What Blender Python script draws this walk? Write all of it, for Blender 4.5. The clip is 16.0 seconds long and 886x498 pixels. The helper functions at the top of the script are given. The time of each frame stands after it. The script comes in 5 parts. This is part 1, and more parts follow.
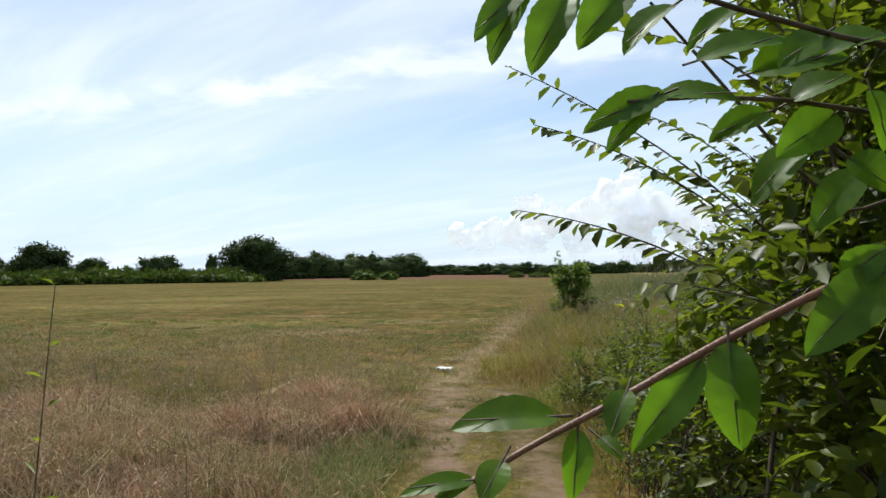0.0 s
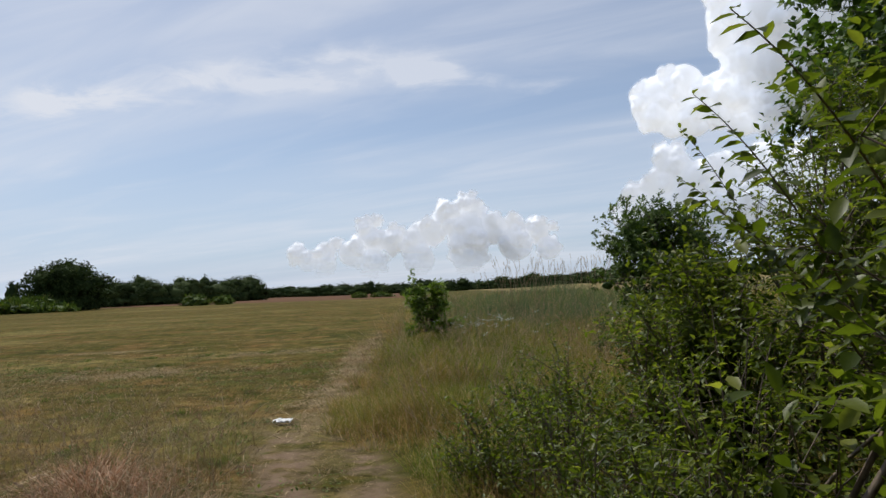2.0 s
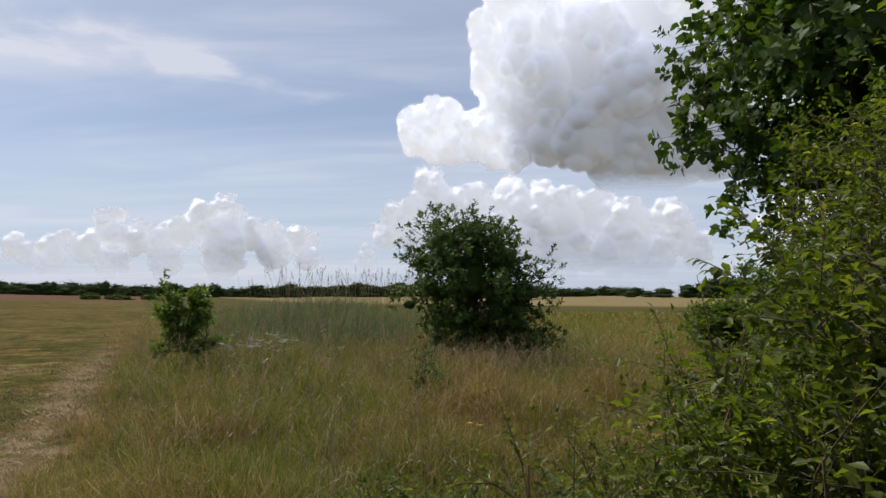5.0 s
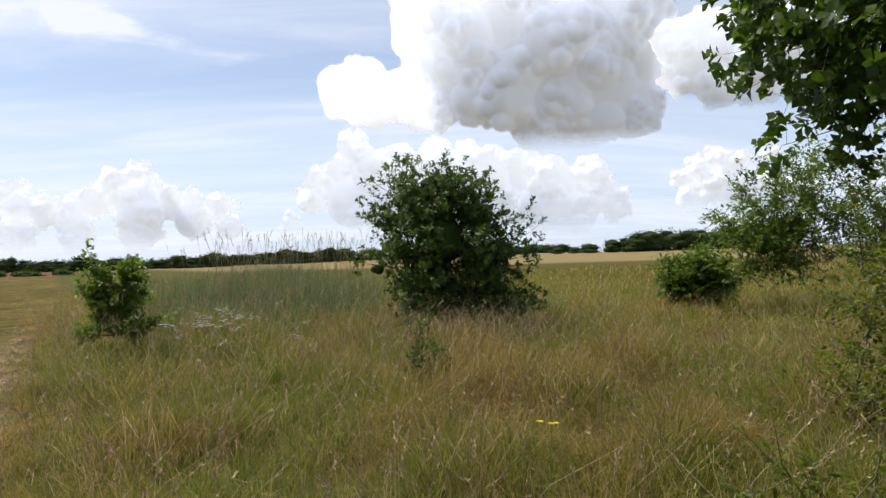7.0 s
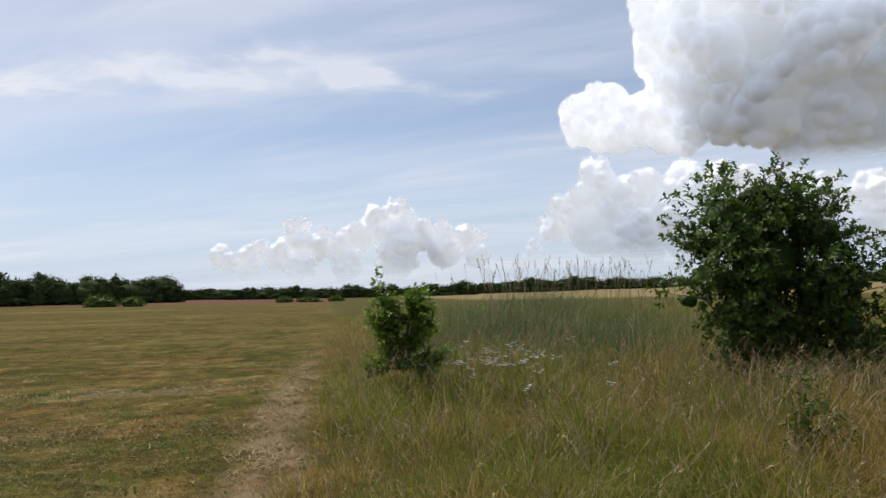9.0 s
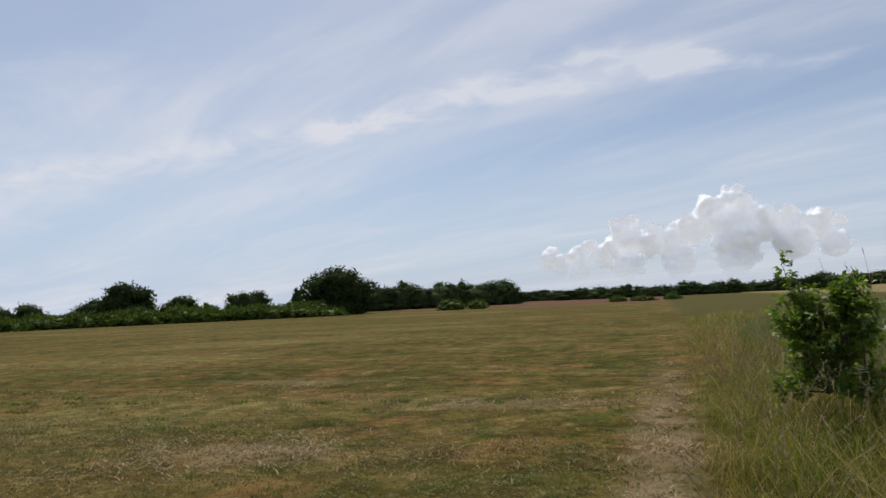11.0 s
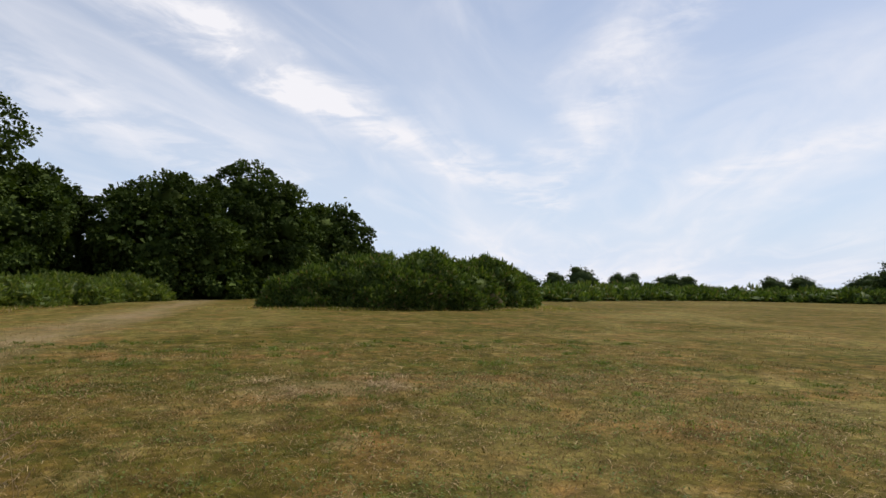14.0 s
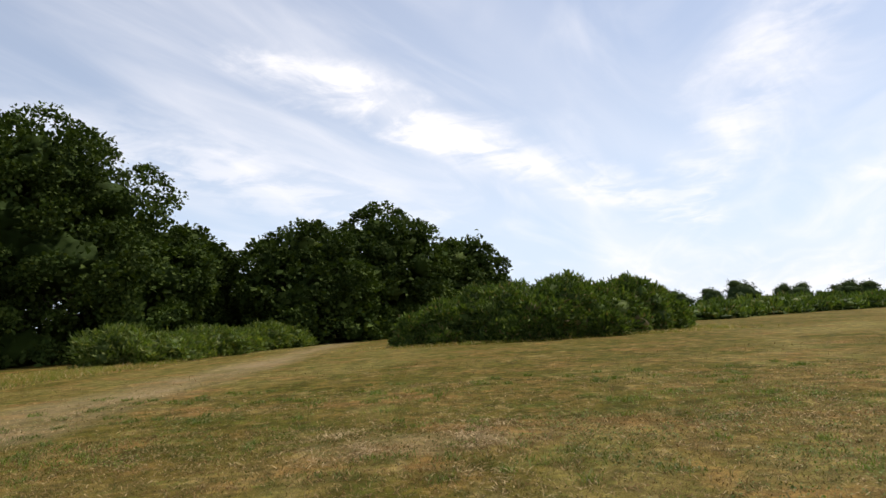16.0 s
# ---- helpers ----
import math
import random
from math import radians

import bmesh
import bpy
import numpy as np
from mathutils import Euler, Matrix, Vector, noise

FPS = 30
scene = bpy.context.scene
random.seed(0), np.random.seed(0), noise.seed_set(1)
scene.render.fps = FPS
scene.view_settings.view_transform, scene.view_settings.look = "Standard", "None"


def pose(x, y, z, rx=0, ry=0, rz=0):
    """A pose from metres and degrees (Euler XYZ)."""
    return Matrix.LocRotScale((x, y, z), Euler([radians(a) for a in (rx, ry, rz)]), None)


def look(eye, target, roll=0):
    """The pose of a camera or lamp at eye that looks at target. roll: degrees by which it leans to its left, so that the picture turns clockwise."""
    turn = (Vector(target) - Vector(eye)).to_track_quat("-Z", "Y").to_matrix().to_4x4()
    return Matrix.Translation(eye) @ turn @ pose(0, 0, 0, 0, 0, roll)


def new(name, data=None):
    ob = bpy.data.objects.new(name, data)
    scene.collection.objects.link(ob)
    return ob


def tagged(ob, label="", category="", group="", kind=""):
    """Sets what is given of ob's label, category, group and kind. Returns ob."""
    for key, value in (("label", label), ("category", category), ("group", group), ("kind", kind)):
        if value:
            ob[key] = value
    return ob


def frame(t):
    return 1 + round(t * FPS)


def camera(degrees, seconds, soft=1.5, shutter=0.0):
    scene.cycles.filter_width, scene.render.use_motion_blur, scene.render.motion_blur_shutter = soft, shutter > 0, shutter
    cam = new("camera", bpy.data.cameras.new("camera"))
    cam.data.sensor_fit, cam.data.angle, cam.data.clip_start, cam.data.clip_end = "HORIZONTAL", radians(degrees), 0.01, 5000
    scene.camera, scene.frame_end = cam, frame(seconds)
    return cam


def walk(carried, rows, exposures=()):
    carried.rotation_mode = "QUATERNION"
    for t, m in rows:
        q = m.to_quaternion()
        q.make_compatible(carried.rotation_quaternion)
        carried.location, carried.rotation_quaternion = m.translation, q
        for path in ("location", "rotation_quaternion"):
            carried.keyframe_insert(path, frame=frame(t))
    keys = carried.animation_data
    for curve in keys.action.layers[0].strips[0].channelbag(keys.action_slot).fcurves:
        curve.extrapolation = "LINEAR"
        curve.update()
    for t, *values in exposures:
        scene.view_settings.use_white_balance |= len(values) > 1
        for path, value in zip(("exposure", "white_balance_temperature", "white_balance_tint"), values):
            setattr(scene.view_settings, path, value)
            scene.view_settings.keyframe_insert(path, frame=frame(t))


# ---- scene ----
cam = camera(66.3, 16.0)
PATH = [
    (0, (1.746, 1.394, 1.371), (1.404, 3.363, 1.439), -0.5),
    (0.5, (1.631, 1.857, 1.344), (1.285, 3.825, 1.436), -0.9),
    (1, (1.589, 2.302, 1.384), (1.580, 4.301, 1.467), -0.5),
    (1.5, (1.539, 2.711, 1.411), (1.477, 4.700, 1.603), -1.5),
    (2, (1.478, 3.151, 1.404), (1.601, 5.144, 1.520), -2.1),
    (2.5, (1.429, 3.562, 1.392), (1.656, 5.546, 1.512), -2.3),
    (3, (1.363, 3.916, 1.469), (1.780, 5.866, 1.617), -1.6),
    (3.5, (1.356, 4.263, 1.469), (1.962, 6.160, 1.657), -1.4),
    (4, (1.368, 4.736, 1.472), (1.992, 6.624, 1.686), -0.0),
    (4.5, (1.366, 5.091, 1.489), (2.122, 6.929, 1.707), 0.5),
    (5, (1.378, 5.530, 1.454), (2.180, 7.357, 1.600), 1.1),
    (5.2, (1.362, 5.691, 1.472), (2.232, 7.488, 1.599), 1.2),
    (7.3, (1.288, 7.175, 1.447), (2.281, 8.911, 1.473), -1.0),
    (7.5, (1.288, 7.322, 1.461), (2.147, 9.128, 1.496), -1.3),
    (8, (1.152, 7.689, 1.495), (1.947, 9.523, 1.572), -0.3),
    (8.5, (1.093, 8.045, 1.479), (1.678, 9.954, 1.604), -0.5),
    (11, (0.597, 10.080, 1.492), (-0.008, 11.980, 1.647), -2.4),
    (11.5, (0.268, 10.325, 1.452), (-0.626, 12.110, 1.573), -3.0),
    (12, (-0.097, 10.558, 1.461), (-1.394, 12.074, 1.607), -4.1),
    (12.5, (-0.391, 10.747, 1.447), (-2.084, 11.792, 1.650), -3.3),
    (13, (-0.736, 10.670, 1.460), (-2.589, 11.406, 1.624), 0.0),
    (13.5, (-1.011, 10.830, 1.472), (-2.890, 11.503, 1.604), -0.2),
    (14, (-1.247, 11.064, 1.470), (-3.192, 11.516, 1.576), 1.0),
    (14.5, (-1.523, 11.233, 1.465), (-3.492, 11.575, 1.543), 1.1),
    (15, (-1.884, 11.467, 1.477), (-3.841, 11.874, 1.560), 0.0),
    (15.5, (-2.399, 11.847, 1.366), (-4.395, 11.773, 1.466), -0.4),
    (16, (-3.075, 12.088, 1.373), (-5.064, 12.127, 1.580), -3.2),
]
SKY = 0.11
EXPOSURES = [(0.0, 0.25, 6300, 5), (0.5, -0.15, 6250, 5), (1.5, -0.17, 6250, 6), (2.0, -0.28, 6300, 10), (3.5, -0.24, 6350, 12), (5.0, -0.25, 6400, 13), (7.3, 0.26, 6500, 12), (8.0, 0.02, 6450, 12), (8.7, -0.1, 6450, 11),
             (11.0, -0.34, 6450, 11), (12.5, -0.4, 6500, 11), (13.5, -0.16, 6600, 12), (15.0, 0.14, 6800, 12), (16.0, 0.22, 6800, 12)]
walk(cam, [(t, look(eye, target, roll)) for t, eye, target, roll in PATH], EXPOSURES)

# ---- world, sun ----
SUN_YAW, SUN_EL = 34.0, 58.0
sun_dir = Vector((-math.sin(radians(SUN_YAW)) * math.cos(radians(SUN_EL)), math.cos(radians(SUN_YAW)) * math.cos(radians(SUN_EL)), math.sin(radians(SUN_EL))))
sun = new("sun", bpy.data.lights.new("sun", "SUN"))
sun.data.energy, sun.data.angle, sun.data.color = 4.2, radians(0.6), (1.0, 0.95, 0.87)
sun.matrix_world = Matrix.Translation((0, 0, 40)) @ (-sun_dir).to_track_quat("-Z", "Y").to_matrix().to_4x4()


def link(tree, a, b):
    tree.links.new(a, b)


def node(tree, kind, inputs=None, **props):
    n = tree.nodes.new(kind)
    for k, v in props.items():
        setattr(n, k, v)
    for k, v in (inputs or {}).items():
        if isinstance(v, bpy.types.NodeSocket):
            tree.links.new(v, n.inputs[k])
        else:
            n.inputs[k].default_value = v
    return n


def maths(tree, op, a, b=0.0, clamp=False):
    return node(tree, "ShaderNodeMath", {0: a, 1: b}, operation=op, use_clamp=clamp).outputs[0]


def ramp(tree, fac, stops, interpolation="LINEAR"):
    n = node(tree, "ShaderNodeValToRGB", {"Fac": fac})
    n.color_ramp.interpolation = interpolation
    els = n.color_ramp.elements
    while len(els) < len(stops):
        els.new(0.5)
    for e, (p, c) in zip(els, stops):
        e.position = p
        e.color = (*c, 1) if not isinstance(c, (int, float)) else (c, c, c, 1)
    return n.outputs["Color"]


def mix(tree, fac, a, b, blend="MIX"):
    n = node(tree, "ShaderNodeMix", data_type="RGBA", blend_type=blend)
    for k, v in ((0, fac), (6, a), (7, b)):
        if isinstance(v, bpy.types.NodeSocket):
            tree.links.new(v, n.inputs[k])
        else:
            n.inputs[k].default_value = v if k == 0 else (*v, 1)
    return n.outputs[2]


world = bpy.data.worlds.new("sky")
scene.world = world
world.use_nodes = True
wt = world.node_tree
wt.nodes.clear()
sky = node(wt, "ShaderNodeTexSky", sky_type="NISHITA")
sky.sun_disc, sky.sun_elevation, sky.sun_rotation = False, radians(SUN_EL), radians(-SUN_YAW)
sky.air_density, sky.dust_density, sky.ozone_density = 1.0, 1.2, 2.5
way = node(wt, "ShaderNodeTexCoord").outputs["Generated"]
parts_xyz = node(wt, "ShaderNodeSeparateXYZ", {0: way}).outputs
up = maths(wt, "MAXIMUM", parts_xyz[2], 0.0)
over = maths(wt, "ADD", up, 0.10)
flat = node(wt, "ShaderNodeCombineXYZ", {0: maths(wt, "DIVIDE", parts_xyz[0], over), 1: maths(wt, "DIVIDE", parts_xyz[1], over)}).outputs[0]
# thin cirrus in long parallel bands on a high sheet
turned = node(wt, "ShaderNodeMapping", {"Vector": flat, "Rotation": (0, 0, radians(-155.0))}).outputs[0]
bands = node(wt, "ShaderNodeTexNoise", {"Vector": node(wt, "ShaderNodeMapping", {"Vector": turned, "Scale": (0.13, 0.62, 1), "Location": (0.35, 0.2, 0)}).outputs[0], "Scale": 1.0, "Detail": 4.0, "Roughness": 0.5, "Distortion": 0.7}).outputs["Fac"]
fibres = node(wt, "ShaderNodeTexNoise", {"Vector": node(wt, "ShaderNodeMapping", {"Vector": turned, "Scale": (0.55, 1.7, 1)}).outputs[0], "Scale": 1.2, "Detail": 6.0, "Roughness": 0.55, "Distortion": 1.3}).outputs["Fac"]
veil = ramp(wt, bands, [(0.28, 0.0), (0.68, 1.0)], "EASE")
wisps = ramp(wt, maths(wt, "MULTIPLY", fibres, maths(wt, "ADD", bands, 0.42)), [(0.34, 0.0), (0.72, 1.0)], "EASE")
haze = ramp(wt, up, [(0.0, 0.8), (0.10, 0.58), (0.30, 0.2), (0.7, 0.02)])
cirrus = maths(wt, "ADD", maths(wt, "MULTIPLY", veil, 0.46), maths(wt, "MULTIPLY", wisps, 0.34), clamp=True)
# long streaks of cirrus, each a drawn-out line that frays at its sides
fray = node(wt, "ShaderNodeTexNoise", {"Vector": flat, "Scale": 1.6, "Detail": 7.0, "Roughness": 0.62, "Distortion": 0.8})
warp = node(wt, "ShaderNodeVectorMath", {0: node(wt, "ShaderNodeVectorMath", {0: fray.outputs["Color"], 1: (0.5, 0.5, 0.5)}, operation="SUBTRACT").outputs[0], 1: (0.55, 0.55, 0.0)}, operation="MULTIPLY").outputs[0]
shifted = node(wt, "ShaderNodeVectorMath", {0: flat, 1: warp}, operation="ADD").outputs[0]
patches = ramp(wt, node(wt, "ShaderNodeTexNoise", {"Vector": flat, "Scale": 3.4, "Detail": 6.0, "Roughness": 0.6, "Distortion": 0.6}).outputs["Fac"], [(0.36, 0.15), (0.62, 1.0)], "EASE")


def streak(a, b, half, strength):
    """How much cirrus a streak from a to b lays over the sky."""
    ax, ay, bx_, by_ = *a, *b
    rel = node(wt, "ShaderNodeVectorMath", {0: shifted, 1: (ax, ay, 0)}, operation="SUBTRACT").outputs[0]
    run = (bx_ - ax, by_ - ay, 0)
    along_ = maths(wt, "DIVIDE", node(wt, "ShaderNodeVectorMath", {0: rel, 1: run}, operation="DOT_PRODUCT").outputs["Value"], run[0] ** 2 + run[1] ** 2, True)
    at = node(wt, "ShaderNodeVectorMath", {0: run, "Scale": along_}, operation="SCALE").outputs[0]
    away = node(wt, "ShaderNodeVectorMath", {0: rel, 1: at}, operation="DISTANCE").outputs["Value"]
    return maths(wt, "MULTIPLY", maths(wt, "MULTIPLY", ramp(wt, maths(wt, "DIVIDE", away, half), [(0.0, 1.0), (1.0, 0.0)], "EASE"), patches), strength * 0.8)


for a, b, half, strength in (((-2.0, -0.4), (-2.75, 0.2), 0.2, 0.8), ((-2.75, 0.2), (-4.2, 1.7), 0.34, 0.65), ((-1.6, 1.0), (-3.6, 1.5), 0.24, 0.5), ((-3.2, 2.3), (-1.2, 2.5), 0.3, 0.5), ((-1.2, 2.5), (0.1, 2.26), 0.22, 0.8), ((0.1, 2.26), (0.5, 2.42), 0.14, 0.45), ((-2.4, -1.2), (-4.0, -0.2), 0.5, 0.5)):
    cirrus = maths(wt, "ADD", cirrus, streak(a, b, half, strength), clamp=True)
west = maths(wt, "MAXIMUM", maths(wt, "MULTIPLY", parts_xyz[0], -1.0), 0.0)
haze = maths(wt, "MULTIPLY", haze, maths(wt, "ADD", maths(wt, "MULTIPLY", west, 0.4), 0.85), clamp=True)
cirrus = maths(wt, "MULTIPLY", cirrus, maths(wt, "ADD", maths(wt, "MULTIPLY", west, 0.4), 0.75), clamp=True)
blue = mix(wt, 1.0, sky.outputs[0], (SKY, SKY, SKY), "MULTIPLY")
blue = mix(wt, haze, blue, (0.63, 0.77, 0.99))
blue = mix(wt, cirrus, blue, (0.9, 0.92, 0.98))
back = node(wt, "ShaderNodeBackground", {"Color": blue, "Strength": 1.0})
link(wt, back.outputs[0], node(wt, "ShaderNodeOutputWorld").inputs[0])

# ---- materials ----


def material(name):
    m = bpy.data.materials.new(name)
    m.use_nodes = True
    t = m.node_tree
    return m, t, t.nodes["Principled BSDF"], t.nodes["Material Output"]


def noise_tex(t, scale, detail=4.0, rough=0.55, stretch=None, distortion=0.0):
    co = node(t, "ShaderNodeTexCoord").outputs["Object"]
    if stretch:
        co = node(t, "ShaderNodeMapping", {"Vector": co, "Scale": stretch}).outputs[0]
    return node(t, "ShaderNodeTexNoise", {"Vector": co, "Scale": scale, "Detail": detail, "Roughness": rough, "Distortion": distortion}).outputs["Fac"]


def leaf_material(name, stops, rough=0.45, through_light=0.35, patch=0.6, spec=0.5):
    """Leaves: tint varies leaf by leaf and in patches; light comes through."""
    m, t, p, out = material(name)
    island = node(t, "ShaderNodeNewGeometry").outputs["Random Per Island"]
    col = ramp(t, island, stops)
    big = ramp(t, noise_tex(t, patch, 3), [(0.3, 0.72), (0.7, 1.22)])
    col = mix(t, 1.0, col, big, "MULTIPLY")
    fine = ramp(t, noise_tex(t, 60.0, 2), [(0.3, 0.85), (0.7, 1.12)])
    col = mix(t, 1.0, col, fine, "MULTIPLY")
    link(t, col, p.inputs["Base Color"])
    p.inputs["Roughness"].default_value = rough
    p.inputs["Specular IOR Level"].default_value = spec
    tr = node(t, "ShaderNodeBsdfTranslucent", {"Color": mix(t, 1.0, col, (1.5, 1.6, 0.6), "MULTIPLY")})
    sh = node(t, "ShaderNodeMixShader", {0: through_light, 1: p.outputs[0], 2: tr.outputs[0]})
    link(t, sh.outputs[0], out.inputs[0])
    return m


def plain_material(name, stops, scale=3.0, rough=0.8, bump=0.3, stretch=None, fine=40.0):
    m, t, p, out = material(name)
    col = ramp(t, noise_tex(t, scale, 5, 0.6, stretch), stops)
    col = mix(t, 1.0, col, ramp(t, noise_tex(t, fine, 3), [(0.25, 0.75), (0.75, 1.2)]), "MULTIPLY")
    link(t, col, p.inputs["Base Color"])
    p.inputs["Roughness"].default_value = rough
    b = node(t, "ShaderNodeBump", {"Strength": bump, "Height": noise_tex(t, fine, 4), "Distance": 0.02})
    link(t, b.outputs[0], p.inputs["Normal"])
    return m


M_HEDGE = leaf_material("hedge_leaf", [(0.0, (0.05, 0.074, 0.009)), (0.5, (0.09, 0.12, 0.015)), (0.9, (0.15, 0.18, 0.024)), (1.0, (0.23, 0.24, 0.052))], 0.42, 0.52, 0.9, 0.25)
M_ENDBUSH = leaf_material("end_bush_leaf", [(0.0, (0.07, 0.115, 0.018)), (0.6, (0.11, 0.165, 0.026)), (1.0, (0.18, 0.225, 0.045))], 0.5, 0.4, 0.9, 0.25)
M_OAK = leaf_material("oak_leaf", [(0.0, (0.036, 0.07, 0.013)), (0.6, (0.064, 0.115, 0.019)), (1.0, (0.11, 0.17, 0.03))], 0.5, 0.36, 0.7, 0.25)
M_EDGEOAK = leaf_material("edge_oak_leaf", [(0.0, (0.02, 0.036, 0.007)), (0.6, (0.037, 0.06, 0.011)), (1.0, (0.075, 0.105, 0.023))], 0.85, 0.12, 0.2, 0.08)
M_OAKBUSH = leaf_material("young_oak_leaf", [(0.0, (0.036, 0.066, 0.012)), (0.6, (0.066, 0.11, 0.019)), (1.0, (0.13, 0.19, 0.036))], 0.55, 0.26, 1.2, 0.2)
M_SAPLING = leaf_material("sapling_leaf", [(0.0, (0.08, 0.135, 0.02)), (0.6, (0.13, 0.2, 0.03)), (1.0, (0.2, 0.26, 0.05))], 0.45, 0.42, 1.5, 0.35)
M_GORSE = leaf_material("gorse_needle", [(0.0, (0.034, 0.058, 0.011)), (0.55, (0.075, 0.12, 0.02)), (0.9, (0.125, 0.17, 0.034)), (1.0, (0.15, 0.11, 0.055))], 0.7, 0.25, 0.35, 0.25)
M_BRAMBLE = leaf_material("bramble_leaf", [(0.0, (0.06, 0.094, 0.017)), (0.6, (0.095, 0.135, 0.026)), (1.0, (0.16, 0.18, 0.045))], 0.65, 0.3, 0.4, 0.25)
M_FARTREE = leaf_material("far_leaf", [(0.0, (0.025, 0.042, 0.014)), (0.7, (0.042, 0.065, 0.02)), (1.0, (0.07, 0.095, 0.03))], 0.85, 0.12, 0.08, 0.08)
M_BARK = plain_material("bark", [(0.3, (0.045, 0.036, 0.028)), (0.7, (0.11, 0.09, 0.07))], 8.0, 0.9, 0.6, (1, 1, 0.2))
M_TWIG = plain_material("twig", [(0.3, (0.06, 0.045, 0.025)), (0.7, (0.13, 0.09, 0.055))], 20.0, 0.7, 0.2)
M_REDTWIG = plain_material("red_twig", [(0.3, (0.13, 0.05, 0.03)), (0.7, (0.23, 0.11, 0.06))], 60.0, 0.45, 0.2, None, 300.0)


def grass_material(name, stops, patch_stops, patch=0.8, through_light=0.3, tone=1.0):
    """Blades: tint by blade, by patch of the ground, bleached streaks between."""
    stops = [(k, tuple(q * tone for q in c)) for k, c in stops]
    patch_stops = [(k, tuple(q * tone for q in c)) for k, c in patch_stops]
    m, t, p, out = material(name)
    island = node(t, "ShaderNodeNewGeometry").outputs["Random Per Island"]
    col = mix(t, ramp(t, noise_tex(t, patch, 4, 0.6), [(0.43, 0.0), (0.58, 1.0)]), ramp(t, island, stops), ramp(t, island, patch_stops))
    link(t, col, p.inputs["Base Color"])
    p.inputs["Roughness"].default_value = 0.65
    p.inputs["Specular IOR Level"].default_value = 0.12
    tr = node(t, "ShaderNodeBsdfTranslucent", {"Color": col})
    sh = node(t, "ShaderNodeMixShader", {0: through_light, 1: p.outputs[0], 2: tr.outputs[0]})
    link(t, sh.outputs[0], out.inputs[0])
    return m


STRAW, PALE, OLIVE, GREEN, RUST = (0.46, 0.34, 0.15), (0.62, 0.51, 0.31), (0.25, 0.25, 0.06), (0.15, 0.21, 0.04), (0.46, 0.24, 0.11)
M_VERGE = grass_material("verge_grass", [(0.0, (0.085, 0.14, 0.014)), (0.45, (0.18, 0.215, 0.026)), (0.8, (0.28, 0.26, 0.046)), (0.95, STRAW), (1.0, PALE)], [(0.0, (0.13, 0.17, 0.022)), (0.3, (0.24, 0.21, 0.038)), (0.55, (0.34, 0.22, 0.06)), (0.8, (0.4, 0.24, 0.1)), (0.94, STRAW), (1.0, PALE)], 0.6, 0.5, 0.95)
M_FESCUE = grass_material("dry_fescue", [(0.0, (0.13, 0.17, 0.04)), (0.35, (0.22, 0.19, 0.07)), (0.75, (0.4, 0.3, 0.13)), (1.0, PALE)], [(0.0, (0.17, 0.12, 0.055)), (0.4, (0.37, 0.2, 0.11)), (0.75, (0.46, 0.28, 0.18)), (1.0, (0.66, 0.52, 0.36))], 0.75, 0.42, 0.92)
M_REED = grass_material("tall_blue_green_grass", [(0.0, (0.09, 0.15, 0.06)), (0.6, (0.15, 0.2, 0.085)), (0.9, (0.23, 0.25, 0.11)), (1.0, STRAW)], [(0.0, GREEN), (0.6, (0.18, 0.21, 0.07)), (1.0, STRAW)], 0.3, 0.42)
M_MOWN = grass_material("mown_grass", [(0.0, (0.06, 0.09, 0.015)), (0.45, (0.11, 0.1, 0.024)), (0.75, (0.21, 0.14, 0.052)), (1.0, (0.34, 0.25, 0.12))], [(0.0, (0.1, 0.09, 0.024)), (0.45, (0.2, 0.115, 0.045)), (0.85, (0.27, 0.18, 0.085)), (1.0, (0.38, 0.28, 0.14))], 0.9)
M_HAY = grass_material("cut_hay", [(0.0, (0.19, 0.14, 0.07)), (0.6, (0.33, 0.24, 0.12)), (1.0, (0.5, 0.39, 0.22))], [(0.0, (0.21, 0.145, 0.075)), (1.0, (0.44, 0.33, 0.18))], 1.0, 0.15)
M_SEED = grass_material("seed_head", [(0.0, (0.26, 0.19, 0.1)), (1.0, (0.55, 0.44, 0.27))], [(0.0, (0.26, 0.16, 0.1)), (1.0, (0.5, 0.36, 0.22))], 1.0, 0.2)


